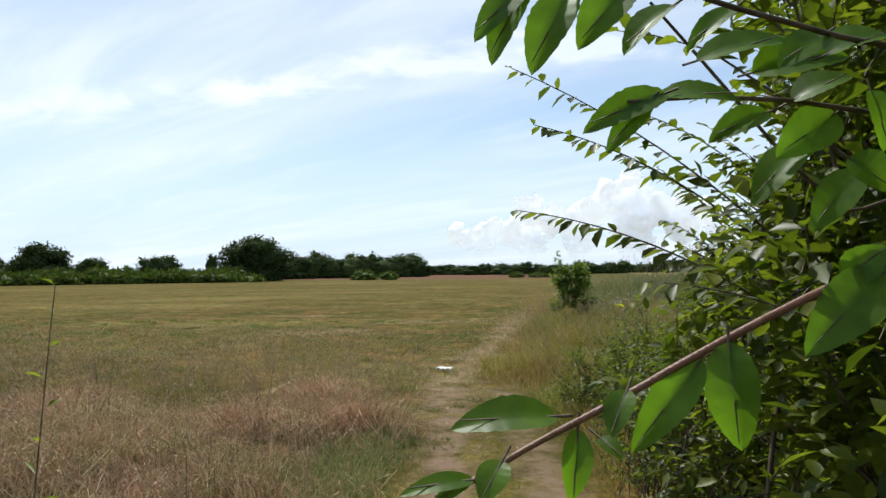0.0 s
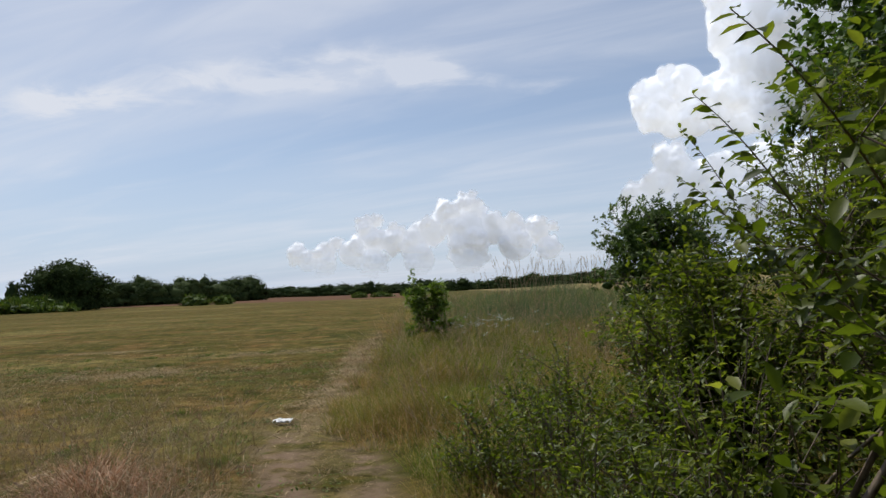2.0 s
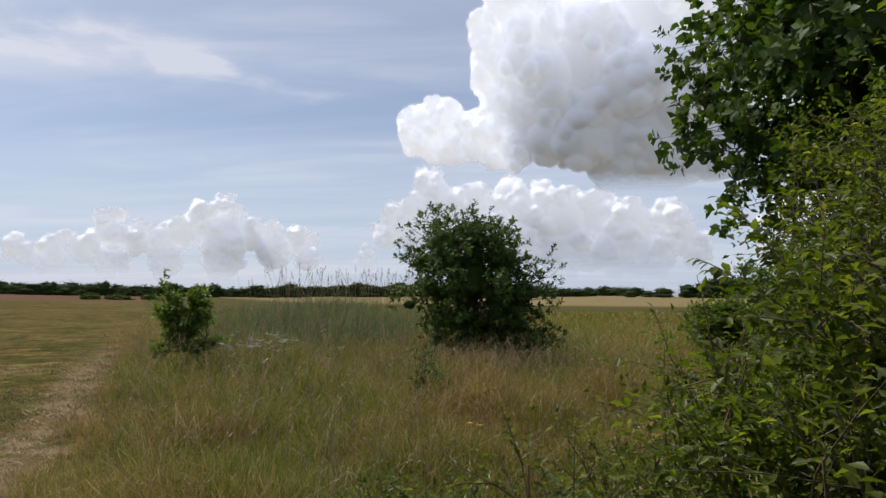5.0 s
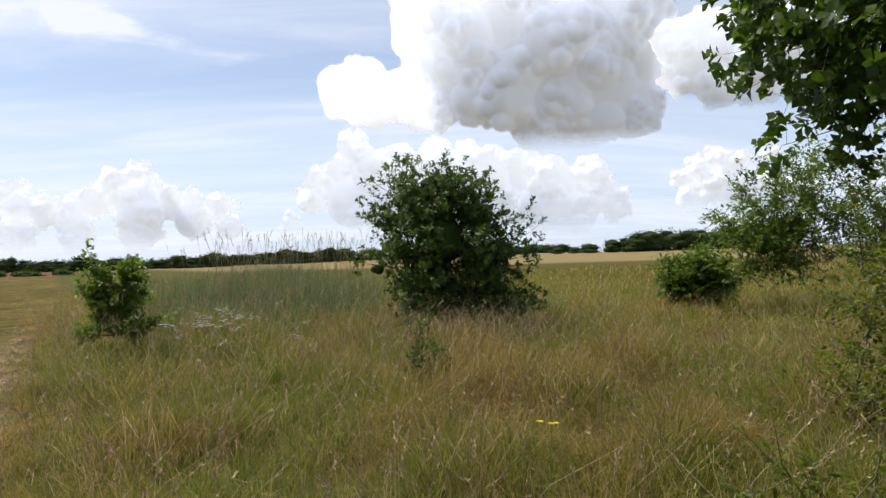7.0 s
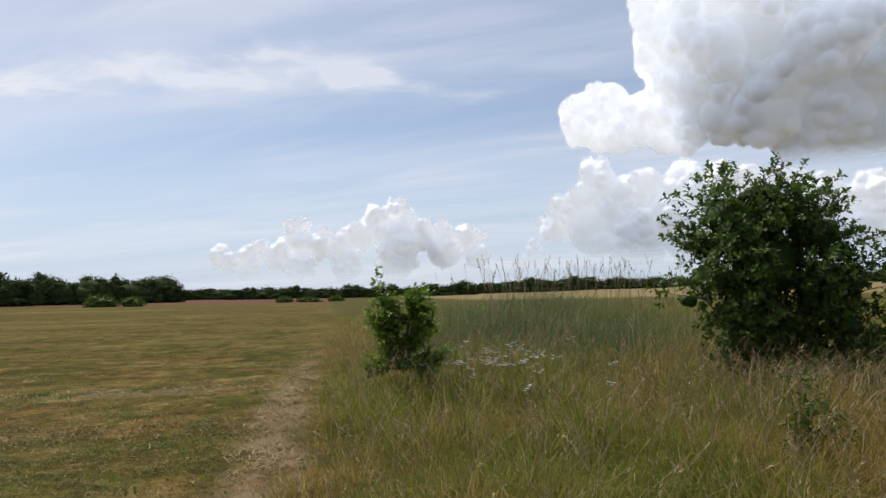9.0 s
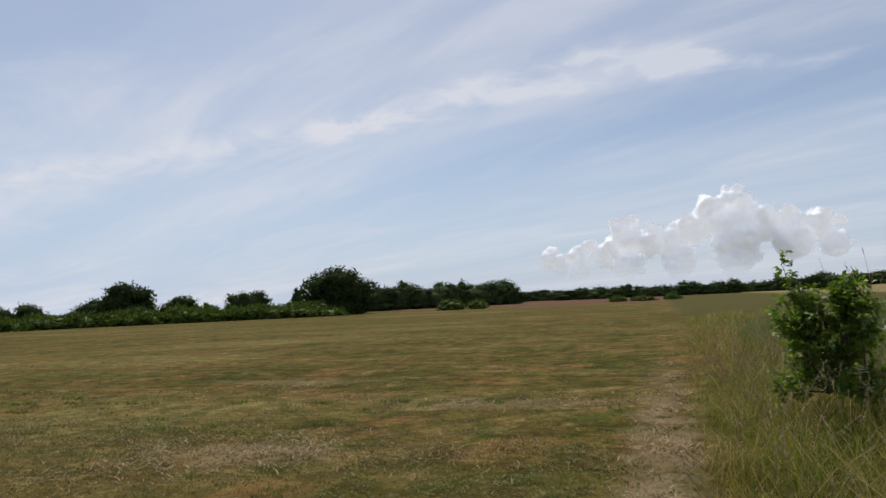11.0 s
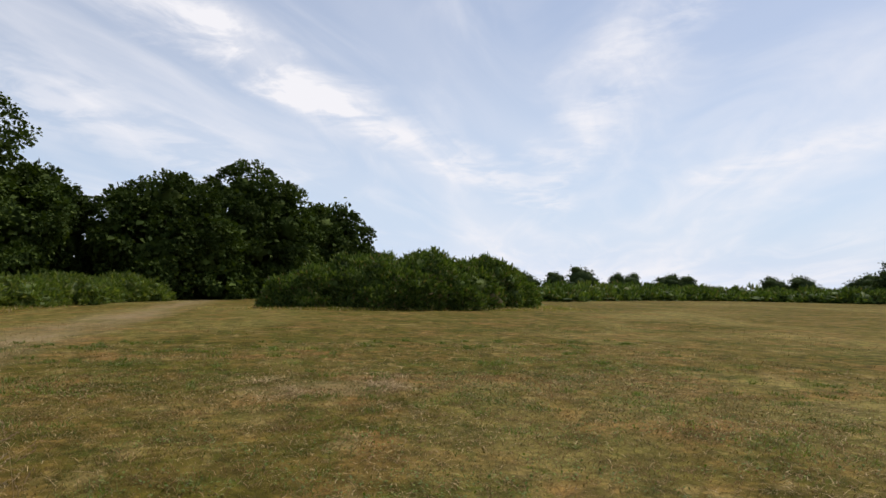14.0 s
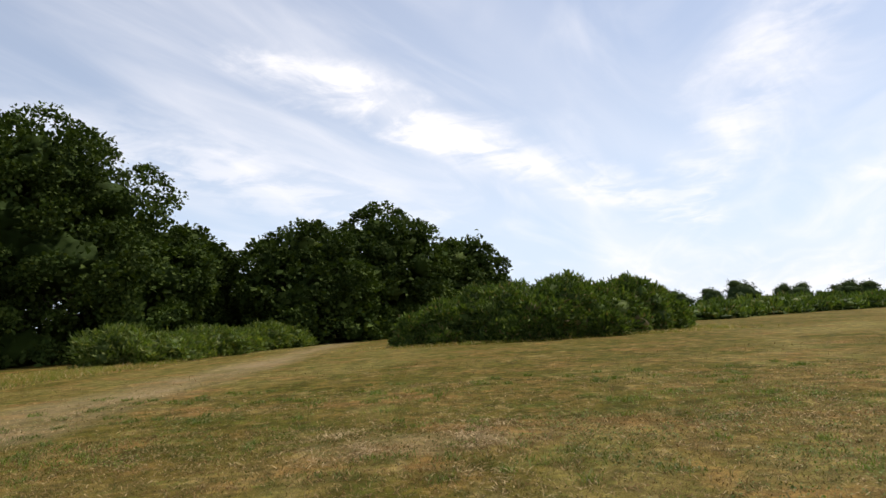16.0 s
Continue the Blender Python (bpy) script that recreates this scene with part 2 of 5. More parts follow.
def ground_material():
    m, t, p, out = material("field_ground")
    co = node(t, "ShaderNodeTexCoord").outputs["Object"]
    x, y, _ = node(t, "ShaderNodeSeparateXYZ", {0: co}).outputs
    big = noise_tex(t, 0.05, 4, 0.55, None, 0.6)
    mid = noise_tex(t, 0.42, 5, 0.62, (1.0, 0.55, 1), 0.4)
    rows = noise_tex(t, 0.5, 4, 0.6, (0.16, 1.0, 1))
    fine = noise_tex(t, 9.0, 6, 0.7)
    grain = noise_tex(t, 55.0, 4, 0.7)
    base = ramp(t, mid, [(0.32, (0.042, 0.045, 0.008)), (0.45, (0.072, 0.057, 0.012)), (0.57, (0.108, 0.073, 0.024)), (0.7, (0.165, 0.115, 0.048))])
    base = mix(t, ramp(t, rows, [(0.5, 0.0), (0.68, 0.55)]), base, (0.165, 0.125, 0.05))
    base = mix(t, ramp(t, noise_tex(t, 0.11, 6, 0.66, (0.45, 1.0, 1), 0.8), [(0.5, 0.0), (0.62, 0.7)]), base, (0.2, 0.155, 0.07))
    base = mix(t, ramp(t, big, [(0.4, 0.0), (0.65, 0.55)]), base, (0.06, 0.052, 0.01))
    base = mix(t, ramp(t, noise_tex(t, 0.55, 5, 0.66), [(0.5, 0.0), (0.64, 0.75)]), base, (0.16, 0.086, 0.038))
    base = mix(t, ramp(t, noise_tex(t, 1.7, 5, 0.65, None, 0.8), [(0.52, 0.0), (0.64, 0.65)]), base, (0.056, 0.068, 0.013))
    base = mix(t, ramp(t, noise_tex(t, 1.2, 6, 0.68, (0.75, 1.25, 1), 0.6), [(0.56, 0.0), (0.66, 0.8)]), base, (0.2, 0.142, 0.07))
    base = mix(t, 1.0, base, ramp(t, fine, [(0.34, 0.62), (0.66, 1.38)]), "MULTIPLY")
    base = mix(t, 1.0, base, ramp(t, noise_tex(t, 2.2, 5, 0.65), [(0.36, 0.62), (0.64, 1.35)]), "MULTIPLY")
    base = mix(t, 1.0, base, ramp(t, grain, [(0.34, 0.7), (0.66, 1.3)]), "MULTIPLY")

    base = mix(t, 1.0, base, (0.98, 1.03, 0.76), "MULTIPLY")

    def band(v, lo, hi, soft):
        a = maths(t, "SUBTRACT", v, lo - soft / 2)
        b = maths(t, "SUBTRACT", hi + soft / 2, v)
        return maths(t, "MULTIPLY", maths(t, "DIVIDE", a, soft, True), maths(t, "DIVIDE", b, soft, True))

    wob = maths(t, "MULTIPLY", maths(t, "SUBTRACT", noise_tex(t, 0.7, 4, 0.65), 0.5), 1.6)
    # bare earth of the footpath: two worn lines
    line = maths(t, "ADD", maths(t, "MULTIPLY", maths(t, "SUBTRACT", y, 6.0), 0.17), x)
    line = maths(t, "ADD", line, maths(t, "MULTIPLY", wob, 0.35))
    bare = maths(t, "MAXIMUM", band(line, 0.72, 1.2, 0.3), band(line, 1.45, 1.8, 0.25))
    bare = maths(t, "MULTIPLY", bare, band(maths(t, "ADD", y, wob), -6.0, 10.6, 3.0))
    bare = maths(t, "MULTIPLY", bare, ramp(t, noise_tex(t, 2.6, 5, 0.65), [(0.4, 0.05), (0.57, 0.95)]))
    earth = mix(t, fine, (0.15, 0.1, 0.066), (0.27, 0.19, 0.13))
    # bleached cuttings beside the verge
    edge = maths(t, "MULTIPLY", band(maths(t, "ADD", x, maths(t, "MULTIPLY", wob, 0.5)), 0.25, 0.85, 0.4), band(y, 9.5, 22, 8.0))
    edge = maths(t, "MULTIPLY", edge, ramp(t, noise_tex(t, 1.3, 5, 0.65), [(0.4, 0.05), (0.58, 0.8)]))
    cut = mix(t, fine, (0.17, 0.12, 0.068), (0.33, 0.25, 0.15))
    base = mix(t, edge, base, cut)
    # bleached track that runs off to the oaks
    way_line = maths(t, "ADD", y, maths(t, "MULTIPLY", wob, 0.8))
    straw_way = maths(t, "MULTIPLY", band(way_line, 3.9, 5.9, 1.8), band(x, -66, -9, 5.0))
    straw_way = maths(t, "MULTIPLY", straw_way, ramp(t, noise_tex(t, 0.35, 4, 0.6, (0.4, 1.6, 1)), [(0.38, 0.15), (0.6, 0.75)]))
    base = mix(t, straw_way, base, cut)
    for cx, cy, ax, ay, k in ((-3.7, 16.4, 1.3, 0.7, 0.6), (-10.9, 11.8, 0.9, 1.6, 0.3), (-1.6, 19.6, 2.2, 0.5, 0.4), (-6.5, 22.5, 2.4, 0.5, 0.35)):
        dx = maths(t, "DIVIDE", maths(t, "SUBTRACT", x, cx), ax)
        dy = maths(t, "DIVIDE", maths(t, "SUBTRACT", y, cy), ay)
        far_off = maths(t, "ADD", maths(t, "MULTIPLY", dx, dx), maths(t, "MULTIPLY", dy, dy))
        far_off = maths(t, "ADD", far_off, maths(t, "MULTIPLY", maths(t, "SUBTRACT", noise_tex(t, 3.0, 5, 0.7), 0.45), 3.5))
        spot = maths(t, "MULTIPLY", maths(t, "SUBTRACT", 1.15, far_off, True), k)
        base = mix(t, spot, base, cut)
    base = mix(t, bare, base, earth)
    # heath beyond the mown field, pale field beyond the verge
    far = maths(t, "MULTIPLY", band(maths(t, "ADD", y, maths(t, "MULTIPLY", x, 0.12)), 128, 900, 6.0), band(x, -300, 40, 30.0))
    base = mix(t, far, base, mix(t, big, (0.09, 0.048, 0.03), (0.165, 0.09, 0.05)))
    # rough grass of the verge and the ground beyond it, darkened for shade between blades
    rough = maths(t, "MULTIPLY", band(maths(t, "ADD", x, maths(t, "MULTIPLY", wob, 0.3)), 1.6, 900, 1.0), band(y, 7, 900, 3.0))
    base = mix(t, rough, base, mix(t, mid, (0.045, 0.052, 0.011), (0.115, 0.088, 0.028)))
    # dark thatch under the fescue, with the shade between blades put into its colour
    shaded_thatch = maths(t, "MULTIPLY", band(maths(t, "ADD", maths(t, "ADD", x, maths(t, "MULTIPLY", y, 0.1)), maths(t, "MULTIPLY", wob, 0.4)), -6.5, 0.9, 0.6), band(maths(t, "ADD", y, wob), 0.5, 7.6, 2.6))
    base = mix(t, maths(t, "MULTIPLY", shaded_thatch, 0.85), base, mix(t, fine, (0.04, 0.042, 0.012), (0.11, 0.075, 0.035)))
    right = maths(t, "MULTIPLY", band(maths(t, "ADD", x, maths(t, "MULTIPLY", y, 0.6)), 110, 1900, 14.0), band(x, 30, 900, 8.0))
    base = mix(t, right, base, mix(t, mid, (0.15, 0.125, 0.05), (0.28, 0.21, 0.1)))
    link(t, base, p.inputs["Base Color"])
    p.inputs["Roughness"].default_value = 0.95
    p.inputs["Specular IOR Level"].default_value = 0.04
    h = maths(t, "ADD", fine, maths(t, "MULTIPLY", grain, 0.5))
    b = node(t, "ShaderNodeBump", {"Strength": 0.7, "Height": h, "Distance": 0.04})
    link(t, b.outputs[0], p.inputs["Normal"])
    return m


M_GROUND = ground_material()

# ---- building helpers ----
rng = np.random.default_rng(7)


def ball(level):
    bm = bmesh.new()
    bmesh.ops.create_icosphere(bm, subdivisions=level, radius=1.0)
    v = np.array([q.co[:] for q in bm.verts])
    f = np.array([[q.index for q in p.verts] for p in bm.faces])
    bm.free()
    return v, f


LUMP = {1: ball(2), 2: ball(3)}


def smooth(a, lo, hi):
    s = np.clip((a - lo) / (hi - lo), 0, 1)
    return s * s * (3 - 2 * s)


def ground_z(x, y):
    """Height of the ground: nearly flat, a low bank in the verge, a slow rise to the east."""
    x, y = np.asarray(x, float), np.asarray(y, float)
    z = 0.03 * np.sin(x * 0.9 + 1.3) * np.cos(y * 0.7) * np.exp(-((x / 60) ** 2 + (y / 60) ** 2))
    z = z + 0.12 * smooth(x, 1.0, 2.5) * smooth(y, 7, 11) * (1 - smooth(x, 20, 30))
    z = z + 0.45 * np.exp(-(((x - 6.5) / 4.5) ** 2 + ((y - 25) / 6.0) ** 2))
    z = z + 0.024 * np.maximum(x - 25, 0) * (1 - smooth(x, 160, 400) * 0.0) * (x < 200) + 0.024 * 175 * (x >= 200)
    return z


def mesh_object(name, verts, faces, mat, parent=None, label="", smooth_shade=True):
    me = bpy.data.meshes.new(name)
    if isinstance(faces, np.ndarray):
        nf, k = faces.shape
        me.vertices.add(len(verts))
        me.vertices.foreach_set("co", np.ascontiguousarray(verts, np.float32).ravel())
        me.loops.add(nf * k)
        me.loops.foreach_set("vertex_index", np.ascontiguousarray(faces, np.int32).ravel())
        me.polygons.add(nf)
        me.polygons.foreach_set("loop_start", np.arange(0, nf * k, k, dtype=np.int32))
        me.update(calc_edges=True)
    else:
        me.from_pydata([tuple(v) for v in verts], [], [tuple(f) for f in faces])
    if smooth_shade:
        me.polygons.foreach_set("use_smooth", np.ones(len(me.polygons), bool))
    me.materials.append(mat)
    ob = new(name, me)
    if parent is not None:
        ob.parent = parent
    if label:
        ob["label"] = label
    return ob


def thing(name, x, y, z, label, category, group="", kind=""):
    ob = new(name)
    ob.empty_display_size = 0.2
    ob.location = (x, y, z)
    return tagged(ob, label, category, group, kind)


def unit(v):
    return v / np.maximum(np.linalg.norm(v, axis=-1, keepdims=True), 1e-9)


LEAF_FOLD = (np.array([(0, 0, 0), (-0.5, 0.55, 0.09), (0, 0.5, -0.03), (0.5, 0.55, 0.09), (0, 1, -0.12)]), np.array([(0, 2, 1), (0, 3, 2), (1, 2, 4), (2, 3, 4)]))
LEAF_OVAL = (np.array([(0, 0, 0), (-0.38, 0.28, 0.05), (-0.46, 0.62, 0.04), (0, 1, -0.14), (0.46, 0.62, 0.04), (0.38, 0.28, 0.05), (0, 0.45, -0.03)]), np.array([(0, 6, 1), (1, 6, 2), (2, 6, 3), (3, 6, 4), (4, 6, 5), (5, 6, 0)]))
LEAF_LOBED = (np.array([(0, 0, 0), (-0.3, 0.25, 0.03), (-0.16, 0.36, 0.02), (-0.5, 0.6, 0.06), (-0.22, 0.72, 0), (0, 1, -0.1), (0.22, 0.72, 0), (0.5, 0.6, 0.06), (0.16, 0.36, 0.02), (0.3, 0.25, 0.03)]),
              np.array([(0, 2, 1), (0, 8, 2), (0, 9, 8), (2, 4, 3), (2, 6, 4), (2, 8, 6), (8, 7, 6), (4, 6, 5)]))
LEAF_CLUMP = (np.array([(0, 0, 0), (-0.5, 0.45, 0.15), (0, 1, -0.1), (0.5, 0.55, 0.1)]), np.array([(0, 2, 1), (0, 3, 2)]))
LEAF_NEEDLE = (np.array([(-0.5, 0, 0), (0.5, 0, 0), (0, 1, 0)]), np.array([(0, 1, 2)]))


def leaves(shape, pos, along, facing, length, width):
    """Verts and faces of many leaves: base point, direction, side that it faces, length and width each."""
    tv, tf = shape
    d = unit(along)
    s = unit(np.cross(d, facing))
    n = np.cross(s, d)
    L, W = np.asarray(length)[:, None, None], np.asarray(width)[:, None, None]
    v = pos[:, None, :] + L * tv[None, :, 1:2] * d[:, None, :] + W * tv[None, :, 0:1] * s[:, None, :] + L * tv[None, :, 2:3] * n[:, None, :]
    f = tf[None] + (np.arange(len(pos)) * len(tv))[:, None, None]
    return v.reshape(-1, 3), f.reshape(-1, 3)


def tubes(paths, r0, r1, sides=4):
    """Tapered tubes along paths of shape (n, k, 3); quads."""
    n, k, _ = paths.shape
    tan = unit(np.gradient(paths, axis=1))
    ref = np.where(np.abs(tan[..., 2:3]) > 0.9, np.array([1.0, 0, 0]), np.array([0, 0, 1.0]))
    a = unit(np.cross(tan, ref))
    b = np.cross(tan, a)
    w = np.linspace(0, 1, k)
    r = np.asarray(r0).reshape(-1, 1) * (1 - w) + np.asarray(r1).reshape(-1, 1) * w
    ang = np.arange(sides) * 2 * np.pi / sides
    ring = np.cos(ang)[None, None, :, None] * a[:, :, None] + np.sin(ang)[None, None, :, None] * b[:, :, None]
    v = paths[:, :, None] + ring * r[:, :, None, None]
    idx = np.arange(n * k * sides).reshape(n, k, sides)
    nxt = np.roll(idx, -1, axis=2)
    f = np.stack([idx[:, :-1], nxt[:, :-1], nxt[:, 1:], idx[:, 1:]], -1).reshape(-1, 4)
    return v.reshape(-1, 3), f


def bent(p0, p1, p2, k):
    """Quadratic curves from p0 by p1 to p2."""
    w = np.linspace(0, 1, k)[None, :, None]
    return (1 - w) ** 2 * p0[:, None] + 2 * w * (1 - w) * p1[:, None] + w ** 2 * p2[:, None]


def on_blobs(blobs, n, lo=0.75, hi=1.0, down=-0.35, with_centre=False):
    """Points in the shells of ellipsoids (cx, cy, cz, rx, ry, rz), few underneath."""
    b = np.array(blobs, float)
    area = (b[:, 3] * b[:, 4] * b[:, 5]) ** (2 / 3)
    pick = rng.choice(len(b), n, p=area / area.sum())
    u = unit(rng.normal(size=(n, 3)))
    u[:, 2] = np.where(u[:, 2] < down, -u[:, 2], u[:, 2])
    r = rng.uniform(lo, hi, (n, 1))
    if with_centre:
        return b[pick, :3] + u * r * b[pick, 3:], b[pick, :3]
    return b[pick, :3] + u * r * b[pick, 3:], u


def leafy(owner, blobs, base, stems, twigs, per_twig, twig_len, leaf, shape, mat, wood, base_r=0.25, stem_r=0.012, droop=0.2, spacing=None, stiff=0.4, out=1.0, start=0.15, inner=0.0, down=-0.6, lo=0.7, dense=0.0, tufts=False):
    """Stems from the foot to the shell of the crown, twigs on them, leaves along the twigs. Gives owner two parts: stems and crown."""
    tips, centre = on_blobs(blobs, stems, lo, 1.06, down, True)
    foot = np.array(base, float) * (1 - inner) + centre * inner
    foot[:, :2] += rng.normal(scale=base_r, size=(stems, 2))
    mid = foot * 0.45 + tips * 0.55
    mid[:, 2] = foot[:, 2] + (tips[:, 2] - foot[:, 2]) * rng.uniform(0.5, 0.9, stems)
    mid[:, :2] = foot[:, :2] + (tips[:, :2] - foot[:, :2]) * rng.uniform(0.2, 0.55, (stems, 1))
    paths = bent(foot, mid, tips, 7)
    sv, sf = tubes(paths, np.full(stems, stem_r) * rng.uniform(0.7, 1.3, stems), np.full(stems, 0.0025))
    n = stems * twigs
    which = np.repeat(np.arange(stems), twigs)
    w = rng.uniform(start, 1.0, n) ** 0.8
    w[::twigs] = 1.0
    p0 = ((1 - w) ** 2)[:, None] * foot[which] + (2 * w * (1 - w))[:, None] * mid[which] + (w ** 2)[:, None] * tips[which]
    tan = unit(2 * (1 - w)[:, None] * (mid - foot)[which] + 2 * w[:, None] * (tips - mid)[which])
    dr = unit(tan * stiff + rng.normal(size=(n, 3)) * 0.62 + np.array([0, 0, 0.25]) * out)
    ln = twig_len * rng.uniform(0.5, 1.25, n)
    p2 = p0 + dr * ln[:, None] + np.array([0, 0, -1.0]) * (droop * ln)[:, None]
    tw = bent(p0, p0 + dr * (ln * 0.55)[:, None], p2, 3)[::2]
    tv, tf = tubes(tw, np.full(len(tw), 0.0028), np.full(len(tw), 0.001), 3)
    wood_v, wood_f = np.concatenate([sv, tv]), np.concatenate([sf, tf + len(sv)])
    tagged(mesh_object("branchwork", wood_v - np.array(owner.location), wood_f, wood, owner), "thin woody stems and twigs", kind="stuff")
    m = n * per_twig
    q = np.repeat(np.arange(n), per_twig)
    u = np.tile(np.linspace(0.12, 1.0, per_twig), n) + rng.normal(scale=0.03, size=m)
    pos = ((1 - u) ** 2)[:, None] * p0[q] + (2 * u * (1 - u))[:, None] * (p0 + dr * (ln * 0.55)[:, None])[q] + (u ** 2)[:, None] * p2[q]
    side = unit(np.cross(dr[q], rng.normal(size=(m, 3)) * 0.5 + np.array([0, 0, 1.0])))
    sign = np.where(np.arange(m) % 2 == 0, 1, -1)[:, None]
    al = dr[q] * 0.55 + side * sign * 0.8 + rng.normal(size=(m, 3)) * 0.25 + np.array([0, 0, -0.15])
    fc = np.array([0, 0, 1.0]) + rng.normal(size=(m, 3)) * 0.45
    L = leaf[0] * rng.uniform(0.55, 1.25, m) * (1 - 0.35 * np.clip(u, 0, 1))
    if tufts:
        u = np.tile(np.linspace(0.5, 1.0, per_twig) ** 0.6, n)
        pos = ((1 - u) ** 2)[:, None] * p0[q] + (2 * u * (1 - u))[:, None] * (p0 + dr * (ln * 0.55)[:, None])[q] + (u ** 2)[:, None] * p2[q]
        turn_ = np.tile(np.arange(per_twig) * 2.4, n) + np.repeat(rng.uniform(0, 6.28, n), per_twig)
        s1 = unit(np.cross(dr[q], np.array([0.3, 0.2, 1.0])))
        s2 = np.cross(dr[q], s1)
        al = dr[q] * 0.55 + (np.cos(turn_)[:, None] * s1 + np.sin(turn_)[:, None] * s2) * 0.85 + rng.normal(size=(m, 3)) * 0.15 + np.array([0, 0, 0.1])
        fc = dr[q] + np.array([0, 0, 0.5]) + rng.normal(size=(m, 3)) * 0.3
        L = leaf[0] * rng.uniform(0.6, 1.2, m)
    lv, lf = leaves(shape, pos, al, fc, L, L * leaf[1])
    if dense:
        cv_, cf = core(blobs, dense, 2, 0.13)
        lv, lf = np.concatenate([lv, cv_]), np.concatenate([lf, cf + len(lv)])
    tagged(mesh_object("crown", lv - np.array(owner.location), lf, mat, owner, smooth_shade=False), kind="stuff")


def outer(blobs, n, lo, hi, down, keep=0.86):
    """Like on_blobs, but only where no other blob covers the place."""
    b = np.array(blobs, float)
    c, u = on_blobs(blobs, n * 7, lo, hi, down)
    inside = np.zeros(len(c), int)
    for q in b:
        inside += (((c - q[:3]) / (q[3:] * keep)) ** 2).sum(1) < 1
    free = np.where(inside == 0)[0]
    more = np.where(inside > 0)[0]
    pick = np.concatenate([free, more])[:n]
    return c[pick], u[pick]


def clumps(blobs, n_clump, per, clump_r, leaf, lo=0.55, hi=1.05, down=-1.0):
    """Leaf clumps in the shells of a far crown."""
    c, u = outer(blobs, n_clump, lo, hi, down)
    q = np.repeat(np.arange(n_clump), per)
    pos = c[q] + rng.normal(size=(len(q), 3)) * clump_r * np.array([1, 1, 0.7])
    al = u[q] * 0.7 + rng.normal(size=(len(q), 3)) * 0.8
    fc = u[q] * 0.6 + np.array([0, 0, 0.9]) + rng.normal(size=(len(q), 3)) * 0.5
    L = leaf * rng.uniform(0.6, 1.4, len(q))
    return leaves(LEAF_CLUMP, pos, al, fc, L, L * 0.75)


def core(blobs, k=0.8, level=2, rough=0.16):
    """The dense inside of a crown: a jagged lump in each blob."""
    bv, bf = LUMP[level]
    vs, fs = [], []
    for i, (cx, cy, cz, rx, ry, rz) in enumerate(blobs):
        s = k * (1 + rng.normal(scale=rough, size=(len(bv), 1)))
        vs.append(bv * s * np.array([rx, ry, rz]) + np.array([cx, cy, cz]))
        fs.append(bf + i * len(bv))
    return np.concatenate(vs), np.concatenate(fs)


def crown_blobs(x, y, z, r, h, count, flat=0.75):
    """A crown of overlapping lumps, r wide and h tall above z."""
    out = [(x, y, z + h * 0.5, r * 0.72, r * 0.72, h * 0.42)]
    for i in range(count):
        a = rng.uniform(0, 2 * math.pi)
        k = (i + 0.5) / count
        rr = r * rng.uniform(0.54, 0.72) * math.sqrt(max(0.02, 1 - max(0.0, (k - 0.15) / 0.85) ** 2.4))
        out.append((x + math.cos(a) * rr, y + math.sin(a) * rr, z + h * (0.1 + k * 0.76), r * rng.uniform(0.26, 0.42), r * rng.uniform(0.26, 0.42), h * rng.uniform(0.13, 0.2)))
    return out


